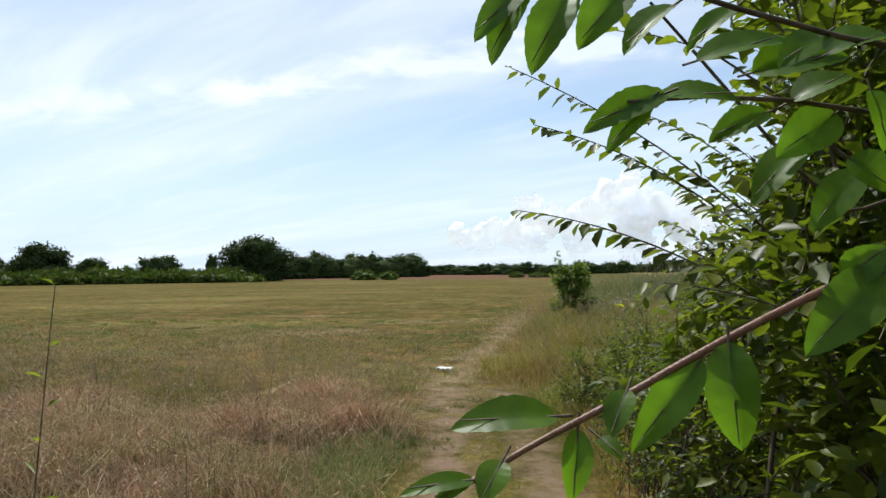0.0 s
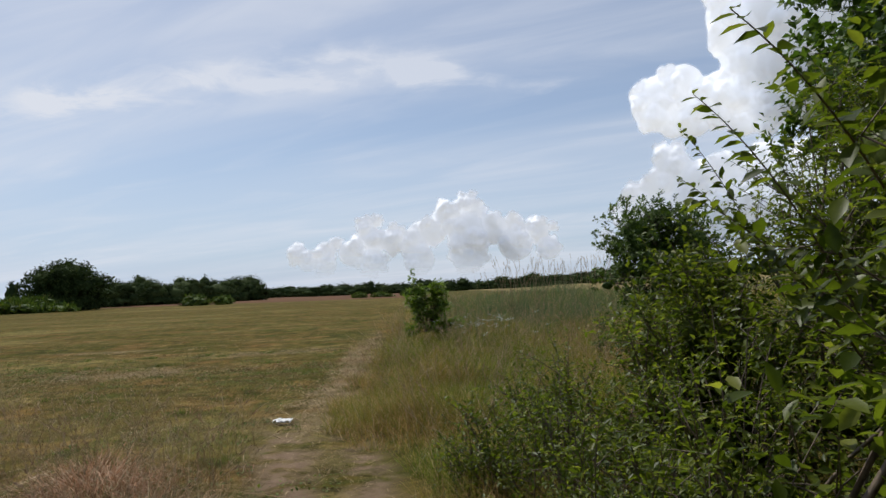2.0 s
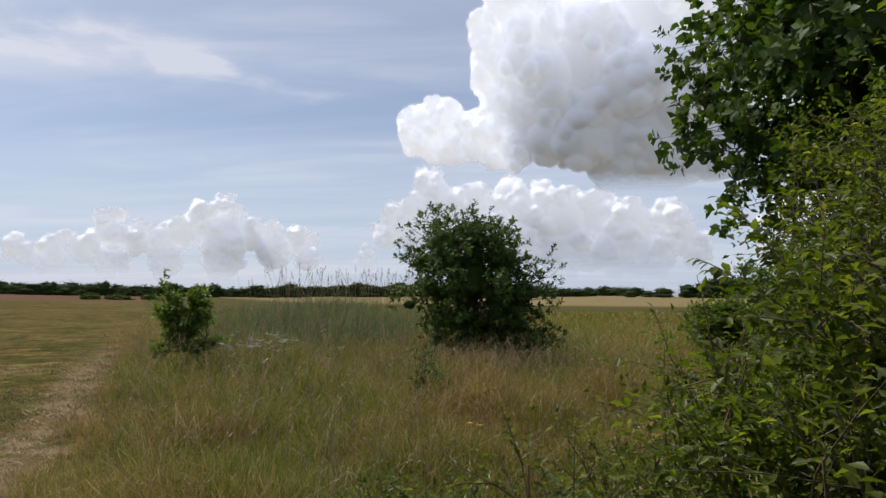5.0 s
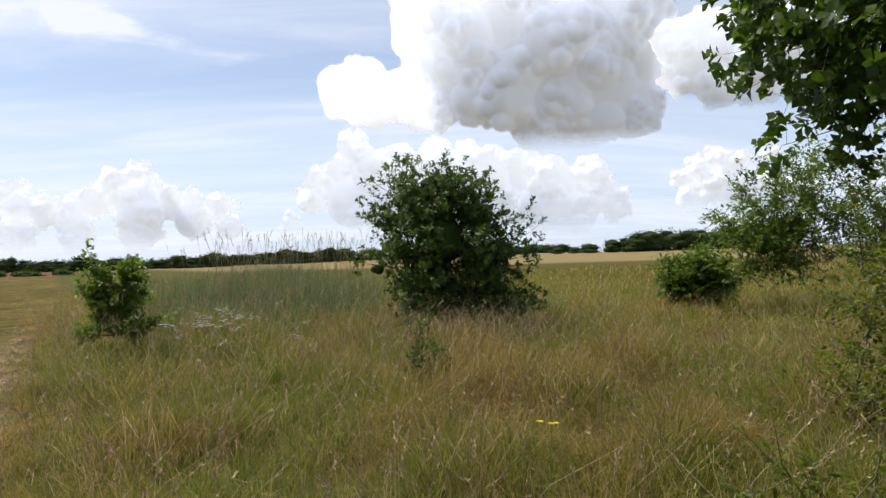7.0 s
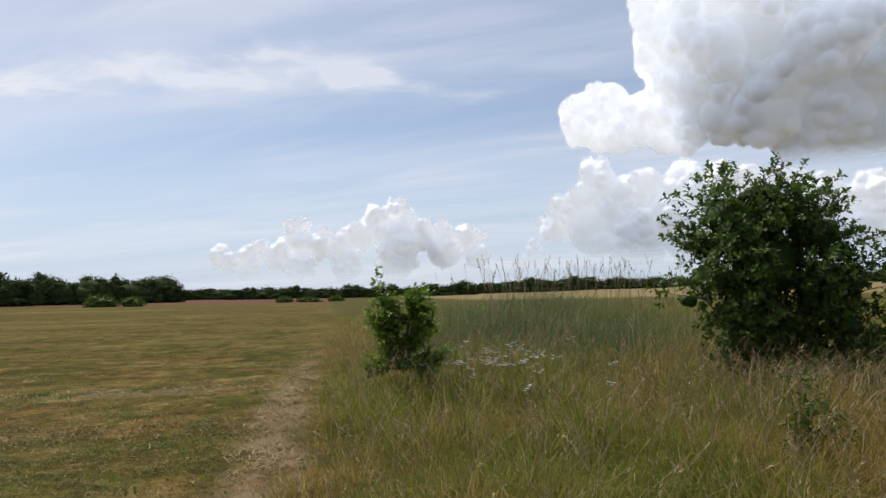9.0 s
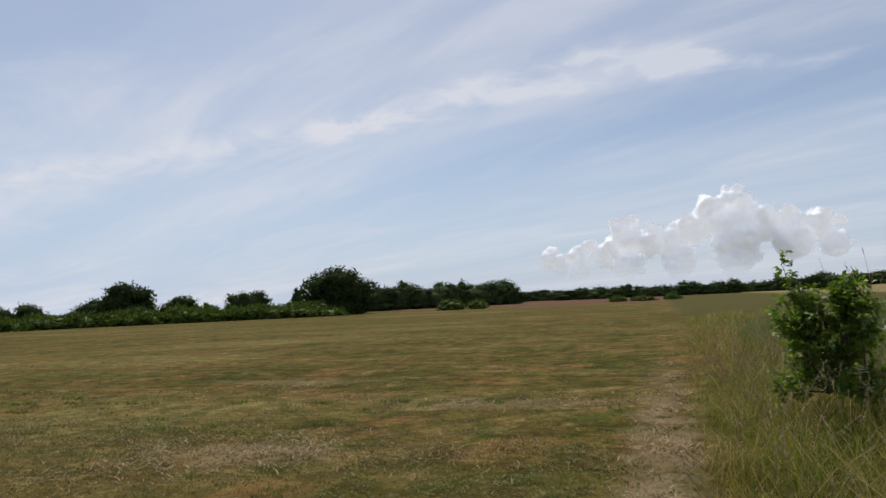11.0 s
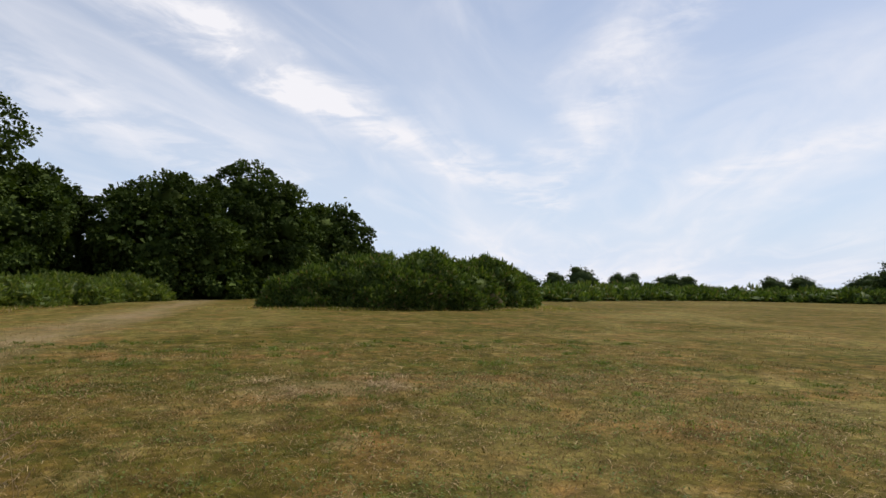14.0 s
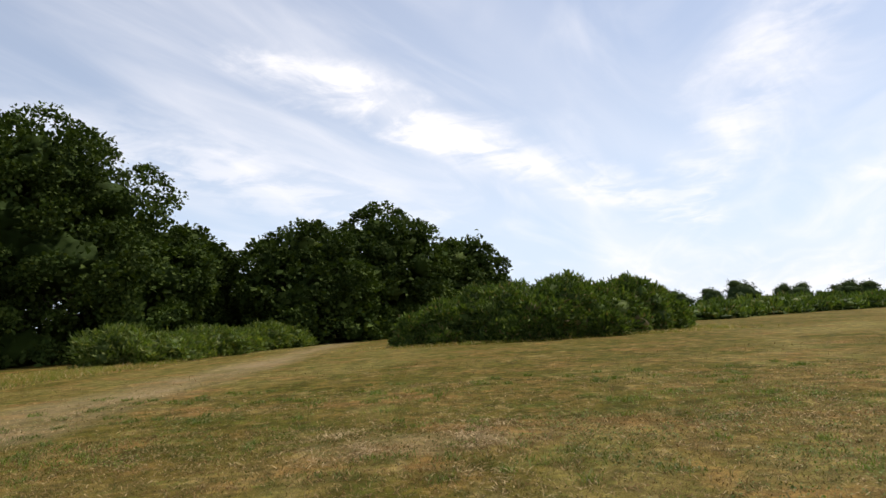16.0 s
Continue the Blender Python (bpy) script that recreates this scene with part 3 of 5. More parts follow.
def tree(name, x, y, r, h, label, mat, n_clump, per, leaf, trunk_r=0.35, bare=0.12, group="", lumps=14, category="tree", limbs=False):
    """A tree: tapered trunk, limbs, crown of leaf clumps."""
    g = float(ground_z(x, y))
    t = thing(name, x, y, g, label, category, group)
    k = 8
    zz = np.linspace(-0.1, h * 0.6, k)
    p = np.stack([np.sin(zz * 0.5 + x) * 0.12, np.cos(zz * 0.4 + y) * 0.12, zz], 1)[None]
    tv, tf = tubes(p, np.array([trunk_r]), np.array([trunk_r * 0.35]), 9)
    blobs = crown_blobs(0, 0, h * bare, r, h * (1 - bare), lumps)
    if not limbs:
        blobs.append((0, 0, h * 0.2, r * 0.84, r * 0.84, h * 0.26))
    tips = np.array([b[:3] for b in blobs[1:]])
    st = np.tile(np.array([0, 0, h * max(bare, 0.15)]), (len(tips), 1))
    st[:, 2] += rng.uniform(0, h * 0.25, len(tips))
    mid = st * 0.5 + tips * 0.5 + np.array([0, 0, 0.08 * h])
    lv, lf = tubes(bent(st, mid, tips, 6), np.full(len(tips), trunk_r * 0.35), np.full(len(tips), trunk_r * 0.08), 5)
    if limbs:
        mesh_object("trunk", tv, tf, M_BARK, t)
        for i in range(len(tips)):
            one, quads = tubes(bent(st[i:i + 1], mid[i:i + 1], tips[i:i + 1], 6), np.array([trunk_r * 0.35]), np.array([trunk_r * 0.08]), 5)
            mesh_object("limb", one, quads, M_BARK, t)
    else:
        mesh_object("trunk", np.concatenate([tv, lv]), np.concatenate([tf, lf + len(tv)]), M_BARK, t)
    if limbs:
        # boughs end in rounded sprays, leafy on top, with dark gaps between them
        c, u = outer(blobs, n_clump // 3, 0.78, 0.97, -1.0)
        size = rng.uniform(0.55, 1.25, len(c)) * (0.6 + 0.045 * r)
        per3 = per * 3
        q = np.repeat(np.arange(len(c)), per3)
        w = unit(rng.normal(size=(len(q), 3)) + u[q] * 0.5 + np.array([0, 0, 0.55]))
        pos = c[q] + w * (size[q] * rng.uniform(0.35, 1.06, len(q)))[:, None] * np.array([1, 1, 0.62])
        L = leaf * rng.uniform(0.6, 1.3, len(q))
        v, f = leaves(LEAF_CLUMP, pos, w + rng.normal(size=(len(q), 3)) * 0.7, w * 0.5 + np.array([0, 0, 0.9]) + rng.normal(size=(len(q), 3)) * 0.45, L, L * 0.85)
        iv, if_ = clumps(blobs, n_clump // 2, 16, 0.5, leaf * 1.9, 0.55, 0.86)
        v, f = np.concatenate([v, iv]), np.concatenate([f, if_ + len(v)])
    else:
        v, f = clumps(blobs, n_clump, per, r * 0.07, leaf, 0.86)
    cv_, cf = core(blobs, 0.42 if limbs else 0.84, 2 if limbs else 1, 0.16 if limbs else 0.07)
    v, f = np.concatenate([v, cv_]), np.concatenate([f, cf + len(v)])
    v[:, 2] = np.maximum(v[:, 2], 0.05)
    tagged(mesh_object("crown", v, f, mat, t, smooth_shade=False), kind="stuff")
    return t


def blades(pos, height, width, lean, curl=0.35, heading=None):
    """Grass blades of two bent segments each, from pos (n, 3)."""
    n = len(pos)
    a = rng.uniform(0, 2 * np.pi, n) if heading is None else heading + rng.normal(scale=1.7, size=n)
    face = rng.uniform(0, np.pi, n)
    s = np.stack([np.cos(face), np.sin(face), np.zeros(n)], 1) * (width / 2)[:, None]
    d = np.stack([np.cos(a), np.sin(a), np.zeros(n)], 1)
    h = height[:, None]
    m = pos + d * (lean[:, None] * h * 0.35) + np.array([0, 0, 0.55]) * h
    t = pos + d * (lean[:, None] * h) + np.array([0, 0, 1.0]) * h * (1 - curl * lean[:, None])
    v = np.stack([pos - s, pos + s, m - s * 0.75, m + s * 0.75, t], 1).reshape(-1, 3)
    base = (np.arange(n) * 5)[:, None, None]
    f = np.array([(0, 1, 3), (0, 3, 2), (2, 3, 4)])[None] + base
    return v, f.reshape(-1, 3)


def lumpy(x, y, s, seed=0.0):
    """A cheap rolling value of 0 to 1 over the plan, at size s."""
    a = np.sin(x / s * 2.1 + seed) + np.sin(y / s * 1.7 + seed * 2) + np.sin((x + y) / s * 1.3 - seed) + np.sin((x * 0.6 - y) / s * 2.9 + seed * 3)
    return np.clip(0.5 + a / 5.0, 0, 1)


def stuff(name, v, f, mat, label, category):
    ob = mesh_object(name, v, f, mat, smooth_shade=False)
    return tagged(ob, label, category, kind="stuff")

# ---- ground ----
ring_r = np.concatenate([np.linspace(0.8, 30, 50), 30 * 1.11 ** np.arange(1, 45), [3600, 4800]])
ring_n = 120
ang = np.arange(ring_n) * 2 * np.pi / ring_n
gx = ring_r[:, None] * np.cos(ang) + 0.0
gy = ring_r[:, None] * np.sin(ang) + 12.0
gv = np.concatenate([[[0, 12, 0]], np.stack([gx, gy, ground_z(gx, gy)], -1).reshape(-1, 3)])
gi = 1 + np.arange(len(ring_r) * ring_n).reshape(len(ring_r), ring_n)
gn = np.roll(gi, -1, axis=1)
gf = np.concatenate([np.stack([gi[:-1], gi[1:], gn[1:]], -1).reshape(-1, 3), np.stack([gi[:-1], gn[1:], gn[:-1]], -1).reshape(-1, 3), np.stack([np.zeros(ring_n, int), gi[0], gn[0]], -1)])
tagged(mesh_object("ground", gv, gf, M_GROUND), "dry mown meadow ground with a bare earth path", "ground", kind="structure")

# ---- clouds ----


def cloud_material(glow):
    """Sunlit vapour: white, lets light through, thins out at its rim. Emission stands in for sunlight scattered inside,
    weaker where cloud lies over it.
    """
    m, t, p, out = material("cloud")
    p.inputs["Base Color"].default_value = (0.8, 0.81, 0.83, 1)
    p.inputs["Roughness"].default_value = 1.0
    p.inputs["Specular IOR Level"].default_value = 0.0
    bump = node(t, "ShaderNodeBump", {"Strength": 0.3, "Distance": 10.0, "Height": noise_tex(t, 0.02, 5, 0.6)})
    link(t, bump.outputs[0], p.inputs["Normal"])
    tr = node(t, "ShaderNodeBsdfTranslucent", {"Color": (0.5, 0.52, 0.55, 1)})
    glow_mask = node(t, "ShaderNodeAttribute", attribute_name="scatter").outputs["Fac"]
    # painted light: emission white on the sunward side, dim and bluish toward the base
    em = node(t, "ShaderNodeEmission", {"Color": mix(t, glow_mask, (0.62, 0.7, 0.86), (0.96, 0.97, 1.0)), "Strength": maths(t, "MULTIPLY", ramp(t, glow_mask, [(0.0, 0.0), (0.3, 0.45), (0.7, 0.9), (1.0, 1.0)]), glow)})
    a = node(t, "ShaderNodeMixShader", {0: 0.14, 1: p.outputs[0], 2: tr.outputs[0]})
    b = node(t, "ShaderNodeAddShader", {0: a.outputs[0], 1: em.outputs[0]})
    rim = node(t, "ShaderNodeAttribute", attribute_name="cover").outputs["Fac"]
    c = node(t, "ShaderNodeMixShader", {0: rim, 1: node(t, "ShaderNodeBsdfTransparent").outputs[0], 2: b.outputs[0]})
    link(t, c.outputs[0], out.inputs[0])
    return m


def blurred(g, n):
    for _ in range(n):
        e = np.pad(g, 1, mode="edge")
        g = (e[:-2, 1:-1] + e[2:, 1:-1] + e[1:-1, :-2] + e[1:-1, 2:] + 2 * e[1:-1, 1:-1]) / 6
    return g


def cloud(dist, base_el, puffs, label, fade=1.5, glow=0.5, step=0.085, soft=0.22, veil=1.0, shade_rate=0.3):
    """A heaped cloud at dist metres: puffs of (yaw, elevation, radius) in degrees as seen from the meadow, smaller heaps on heaps, one relief, ragged and thin below base_el."""
    rs = np.random.default_rng(len(puffs) + int(dist))
    balls = []
    for yaw, el, rad in puffs:
        balls.append((yaw, el, 0.0, rad * 0.9))
        for i in range(11):
            d = unit(rs.normal(size=3) + np.array([0, 0.25, 0.5]))
            r1 = rad * rs.uniform(0.24, 0.46)
            c1 = np.array([yaw, el, 0.0]) + d * rad * 0.78
            balls.append((*c1, r1))
            for j in range(8):
                d2 = unit(rs.normal(size=3) + d * 0.8)
                r2 = r1 * rs.uniform(0.25, 0.5)
                balls.append((*(c1 + d2 * r1 * 0.85), r2))
    q = np.array(balls)
    yaw_ax = np.arange((q[:, 0] - q[:, 3]).min() - 0.6, (q[:, 0] + q[:, 3]).max() + 0.6, step)
    el_ax = np.arange(max(0.4, base_el - fade), (q[:, 1] + q[:, 3]).max() + 0.6, step)
    top = np.full((len(el_ax), len(yaw_ax)), -9.0)
    cover = np.zeros_like(top)
    for cy, ce, cz, r in balls:
        i0, i1 = np.searchsorted(yaw_ax, (cy - r, cy + r))
        j0, j1 = np.searchsorted(el_ax, (ce - r, ce + r))
        if i0 == i1 or j0 == j1:
            continue
        d2 = ((yaw_ax[None, i0:i1] - cy) ** 2 + (el_ax[j0:j1, None] - ce) ** 2) / r ** 2
        inside = d2 < 1
        h = np.where(inside, cz + r * np.sqrt(np.maximum(1 - d2, 0)), -9.0)
        top[j0:j1, i0:i1] = np.maximum(top[j0:j1, i0:i1], h)
        cover[j0:j1, i0:i1] = np.maximum(cover[j0:j1, i0:i1], np.where(inside, np.clip((1 - np.sqrt(d2)) * r / soft, 0, 1), 0))
    solid = top > -8
    low = top[solid].min()
    near_ = blurred(solid * 1.0, 10)
    spread = blurred(np.where(solid, top, 0.0), 10) / np.maximum(near_, 1e-3)
    top = np.where(solid, top, np.where(near_ > 1e-3, spread, low))
    solid_top = top
    top = blurred(top, 2) * 0.7 + blurred(solid_top, 12) * 0.3
    cover = smooth(blurred(cover, 3), 0.12, 0.9) * smooth(el_ax, base_el - fade, base_el + fade)[:, None] * veil
    # cloud that lies between each place and the sun, up and toward lower bearing
    mass = blurred(solid * 1.0, 3)
    over = np.zeros_like(mass)
    for k in range(1, 25):
        up_, side_ = int(k * 0.5 / step), int(k * 0.28 / step)
        moved = np.zeros_like(mass)
        if up_ < mass.shape[0] and side_ < mass.shape[1]:
            moved[:mass.shape[0] - up_, :mass.shape[1] - side_] = mass[up_:, side_:]
        over += moved * 0.5
    # painted shade: emission falls off with the amount of cloud toward the sun
    painted_glow = np.exp(-(blurred(over, 6) * shade_rate) ** 2)
    yy, ee = np.meshgrid(np.radians(yaw_ax), np.radians(el_ax))
    rr = dist * (1 - np.radians(top) * 0.8)
    v = np.stack([-np.sin(yy) * np.cos(ee) * rr, np.cos(yy) * np.cos(ee) * rr, np.sin(ee) * rr], -1).reshape(-1, 3)
    idx = np.arange(len(v)).reshape(top.shape)
    f = np.stack([idx[:-1, :-1], idx[1:, :-1], idx[1:, 1:], idx[:-1, 1:]], -1).reshape(-1, 4)
    cv_ = cover.ravel()
    f = f[cv_[f].max(1) > 0.004]
    used = np.unique(f)
    back_to = np.zeros(len(v), int)
    back_to[used] = np.arange(len(used))
    ob = mesh_object("cloud", v[used], back_to[f], cloud_material(glow))
    for key, values in (("cover", cv_), ("scatter", painted_glow.ravel())):
        ob.data.attributes.new(key, "FLOAT", "POINT").data.foreach_set("value", np.ascontiguousarray(values[used], np.float32))
    return tagged(ob, label, "cloud", "heaped clouds", "structure")


cloud(3600, 2.2, [(8.6, 3.3, 1.05), (7.7, 2.7, 1.14), (6.3, 3.4, 1.08), (5.4, 4.1, 0.71), (4.1, 3.2, 1.35), (3.0, 5.6, 0.9), (2.0, 5.9, 0.73), (2.6, 4.4, 1.37), (0.6, 4.2, 1.39), (-1.0, 4.2, 1.24), (-2.7, 4.8, 1.43), (-4.1, 6.0, 1.44), (-5.7, 7.1, 1.09), (-6.5, 6.3, 1.09), (-5.7, 4.6, 2.09), (-7.8, 4.9, 1.61), (-9.6, 5.3, 1.11), (-11.5, 4.5, 1.21), (-12.8, 4.9, 0.61), (-9.7, 3.6, 1.76), (-12.4, 3.1, 1.22), (6.3, 2.3, 1.16), (2.5, 2.5, 1.37), (-1.5, 2.5, 1.59), (-5.7, 2.6, 1.73)], "bright white heaped cloud low over the far trees", 1.6, 0.46, 0.07, 0.25, 1.0, 0.22)
cloud(3650, 3.6, [(-22.5, 9.4, 1.7), (-21.1, 7.5, 1.57), (-19.4, 6.8, 1.33), (-23.7, 7.7, 2.14), (-26.1, 8.2, 1.99), (-29.2, 8.4, 1.98), (-28.0, 6.3, 2.61), (-22.3, 5.1, 2.62), (-18.9, 5.3, 1.52), (-25.2, 4.2, 2.62), (-31.3, 7.2, 2.59), (-33.7, 6.7, 2.58), (-36.4, 7.1, 2.09), (-39.1, 6.5, 2.2), (-42.2, 6.9, 1.89), (-43.0, 5.3, 1.89), (-38.2, 4.5, 2.54), (-44.3, 4.3, 1.43), (-40.9, 4.0, 2.28), (-33.7, 4.1, 2.58), (-29.9, 4.1, 2.61), (-17.3, 3.6, 0.9), (-17.1, 2.5, 1.14)], "bank of low white clouds under the tall cloud", 2.2, 0.42, 0.08, 0.35, 0.9, 0.2)
cloud(3100, 9.8, [(-21.6, 14.0, 2.33), (-23.7, 15.2, 1.95), (-20.5, 14.8, 1.26), (-24.2, 12.9, 2.11), (-26.6, 14.0, 2.33), (-30.4, 13.9, 1.76), (-22.8, 12.3, 1.32), (-28.0, 11.9, 1.31), (-28.1, 19.8, 2.81), (-27.2, 21.9, 2.02), (-29.0, 23.5, 2.66), (-31.9, 24.6, 2.62), (-34.5, 25.1, 2.38), (-31.9, 19.6, 4.51), (-36.1, 19.4, 5.34), (-36.5, 15.0, 4.99), (-40.6, 17.3, 5.73), (-42.7, 14.1, 4.85), (-45.4, 12.4, 3.27), (-38.3, 11.8, 3.41), (-41.4, 10.9, 2.69), (-33.7, 15.6, 4.11), (-40.7, 23.1, 4.69), (-44.9, 20.2, 4.23), (-45.3, 16.4, 3.87), (-39.2, 10.2, 1.59), (-43.8, 26.2, 2.87), (-28.9, 15.9, 2.3), (-29.9, 12.5, 1.8), (-28.0, 17.2, 1.9)], "towering white cloud with a grey flat base", 1.0, 0.68, 0.085, 0.25, 1.0, 0.14)
cloud(3000, 11.6, [(-48.6, 16.9, 1.76), (-50.9, 16.1, 3.09), (-49.7, 14.3, 1.89), (-52.3, 13.3, 2.26), (-54.6, 17.1, 2.37), (-54.5, 13.7, 2.41), (-56.6, 15.3, 2.73), (-57.0, 17.8, 2.3), (-58.9, 15.6, 3.03), (-52.8, 17.2, 1.81), (-59.2, 13.0, 2.29)], "large white cloud with a grey base", 1.0, 0.52, 0.085, 0.25, 1.0, 0.2)
cloud(3650, 4.4, [(-51.9, 7.7, 1.09), (-50.7, 7.1, 1.18), (-49.5, 6.1, 1.11), (-52.8, 7.0, 1.16), (-53.7, 7.5, 0.82), (-55.3, 7.6, 0.65), (-56.1, 7.9, 0.52), (-51.4, 5.4, 1.52), (-53.6, 5.0, 1.48), (-49.9, 4.6, 1.37), (-55.7, 5.7, 1.21), (-57.4, 4.6, 1.42)], "white heaped cloud beyond the hedge", 1.4, 0.42, 0.08, 0.3, 1.0, 0.2)

# ---- hedge of shrubs on the east side of the path ----
HEDGE = [  # x, y, half width, height
    (3.05, 2.0, 0.85, 2.9), (2.75, 3.0, 0.7, 2.8), (2.85, 4.2, 0.78, 2.7), (3.7, 2.8, 1.0, 3.5), (3.05, 6.7, 0.5, 1.6), (3.5, 7.4, 0.5, 1.3), (3.15, 3.5, 0.9, 3.0), (3.6, 5.0, 0.95, 2.5), (3.95, 6.4, 1.0, 2.7), (4.5, 7.2, 0.95, 2.75), (5.5, 8.1, 1.05, 2.9), (4.6, 3.4, 1.3, 3.4),
    (6.6, 9.2, 1.0, 2.2), (5.3, 5.9, 1.3, 3.1), (4.6, 0.4, 1.3, 3.4), (2.9, -0.6, 1.0, 3.1),
]
for k, (hx, hy, hr, hh) in enumerate(HEDGE):
    hg = float(ground_z(hx, hy))
    sh = thing("hedge_shrub", hx, hy, hg, "dense green hedgerow shrub with glossy narrow leaves", "shrub", "hedge shrubs")
    bl = [(hx, hy, hg + hh * 0.48, hr * 0.95, hr * 0.95, hh * 0.5), (hx - hr * 0.1, hy, hg + hh * 0.25, hr * 0.95, hr * 1.0, hh * 0.26), (hx + 0.1, hy + hr * 0.4, hg + hh * 0.6, hr * 0.6, hr * 0.6, hh * 0.36), (hx - hr * 0.2, hy - hr * 0.3, hg + hh * 0.72, hr * 0.55, hr * 0.6, hh * 0.26)]
    broad = hy < 4.3
    back = hx > 3.6 and hh > 3.0 or hy < 1
    leafy(sh, bl, (hx, hy, hg), 44 if back else 86 if broad else 84 if hh > 1.5 else 40, 14 if broad else 17, 9 if broad else 10, 0.30, (0.088, 0.5) if broad else (0.058, 0.46), LEAF_OVAL if broad and hx < 3.4 else LEAF_FOLD, M_HEDGE, M_TWIG, hr * 0.3, 0.009, 0.12, stiff=0.6, inner=0.35, dense=0.2)

# arching shoots that reach out of the hedge toward the path
SHOOTS = [((2.5, 3.3, 1.1), (1.64, 3.05, 1.52)), ((2.6, 3.5, 1.2), (1.63, 3.08, 1.88)), ((2.5, 3.6, 1.3), (1.68, 3.2, 1.76)), ((2.7, 4.2, 1.5), (2.0, 4.1, 2.0)), ((2.7, 4.6, 1.3), (2.0, 4.15, 1.82)), ((2.8, 5.0, 1.2), (2.21, 4.76, 1.86)), ((2.8, 5.0, 1.1), (2.25, 4.9, 1.62)),
          ((3.3, 6.3, 1.3), (2.93, 6.52, 2.18)), ((3.3, 6.3, 1.3), (2.9, 6.5, 1.92)), ((3.4, 6.9, 1.1), (3.15, 7.2, 1.78)), ((3.4, 6.9, 1.1), (3.0, 7.2, 1.6)), ((3.5, 7.0, 1.2), (3.3, 7.4, 1.85)), ((2.6, 3.0, 1.4), (1.95, 2.9, 2.1)), ((2.6, 2.6, 1.5), (2.0, 2.6, 1.95)), ((2.6, 2.8, 1.0), (1.9, 2.7, 1.35))]
for p0, p2 in SHOOTS:
    p0, p2 = np.array(p0), np.array(p2)
    ob = thing("hedge_shoot", float(p0[0]), float(p0[1]), float(p0[2]), "long arching shoot of the hedge with small leaves", "branch", "hedge shoots")
    path = bent((p0 - p0)[None], ((p2 - p0) * 0.5 + np.array([0, 0, 0.16]))[None], (p2 - p0)[None], 14)
    sv, sf = tubes(path, np.array([0.0042]), np.array([0.0012]), 5)
    mesh_object("stem", sv, sf, M_TWIG, ob)
    m = 46
    u = np.linspace(0.1, 1.0, m)
    pos = np.stack([np.interp(u, np.linspace(0, 1, 14), path[0, :, c]) for c in range(3)], 1)
    tan = unit(np.gradient(pos, axis=0))
    side = unit(np.cross(tan, np.array([0, 0, 1.0]) + rng.normal(size=(m, 3)) * 0.3)) * np.where(np.arange(m) % 2 == 0, 1, -1)[:, None]
    al = tan * 0.6 + side * 0.6 + np.array([0, 0, -0.35]) + rng.normal(size=(m, 3)) * 0.22
    L = 0.085 * rng.uniform(0.7, 1.2, m) * (1 - 0.5 * u ** 2)
    lv, lf = leaves(LEAF_OVAL, pos, al, np.array([0, 0, 1.0]) + rng.normal(size=(m, 3)) * 0.3, L, L * 0.5)
    tagged(mesh_object("foliage", lv, lf, M_HEDGE, ob, smooth_shade=False), kind="stuff")

# low shrubs at the foot of the hedge
for hx, hy, hr, hh in [(2.4, 7.2, 0.42, 0.95), (2.5, 8.2, 0.4, 0.62), (2.0, 7.6, 0.3, 0.62), (2.35, 6.2, 0.4, 0.85), (3.3, 8.1, 0.5, 0.8), (2.3, 5.4, 0.35, 0.8), (2.75, 5.7, 0.5, 1.2), (2.9, 6.5, 0.5, 1.3), (3.3, 7.3, 0.5, 1.25), (2.5, 3.3, 0.4, 1.25), (2.5, 4.1, 0.4, 1.2), (2.48, 4.9, 0.4, 1.05)]:
    hg = float(ground_z(hx, hy))
    sh = thing("low_shrub", hx, hy, hg, "low leafy green scrub growing up through the grass", "shrub", "low scrub")
    leafy(sh, [(hx, hy, hg + hh * 0.5, hr, hr, hh * 0.55)], (hx, hy, hg), 36, 9, 9, 0.2, (0.045, 0.45), LEAF_FOLD, M_HEDGE, M_TWIG, hr * 0.4, 0.005, 0.1, stiff=0.8)

# ---- oak standing in the hedge ----
ox, oy = 8.15, 9.0
oak = thing("oak_tree", ox, oy, float(ground_z(ox, oy)), "mature dark green oak tree standing in the hedge", "tree")
zz = np.linspace(-0.1, 5.5, 9)
tv, tf = tubes(np.stack([0.15 * np.sin(zz), 0.1 * np.cos(zz * 1.3), zz], 1)[None], np.array([0.28]), np.array([0.1]), 10)
mesh_object("trunk", tv, tf, M_BARK, oak)
og = float(ground_z(ox, oy))
leafy(oak, [(ox, oy, og + 4.4, 2.4, 2.3, 3.0), (ox - 1.3, oy + 0.4, og + 2.7, 1.2, 1.2, 1.2), (ox - 1.4, oy + 0.3, og + 3.6, 1.5, 1.5, 1.5), (ox - 1.1, oy - 0.6, og + 5.2, 1.6, 1.5, 1.4), (ox - 0.6, oy + 1.4, og + 4.6, 1.5, 1.4, 1.5), (ox, oy, og + 6.6, 1.9, 1.9, 1.3), (ox - 1.2, oy + 0.9, og + 5.9, 1.3, 1.3, 1.2)],
      (ox, oy, og + 2.6), 440, 12, 8, 0.36, (0.105, 0.8), LEAF_FOLD, M_OAK, M_BARK, 0.12, 0.012, 0.0, start=0.4, inner=0.85, down=-1.0, lo=0.5, stiff=0.7, dense=0.3, tufts=True)

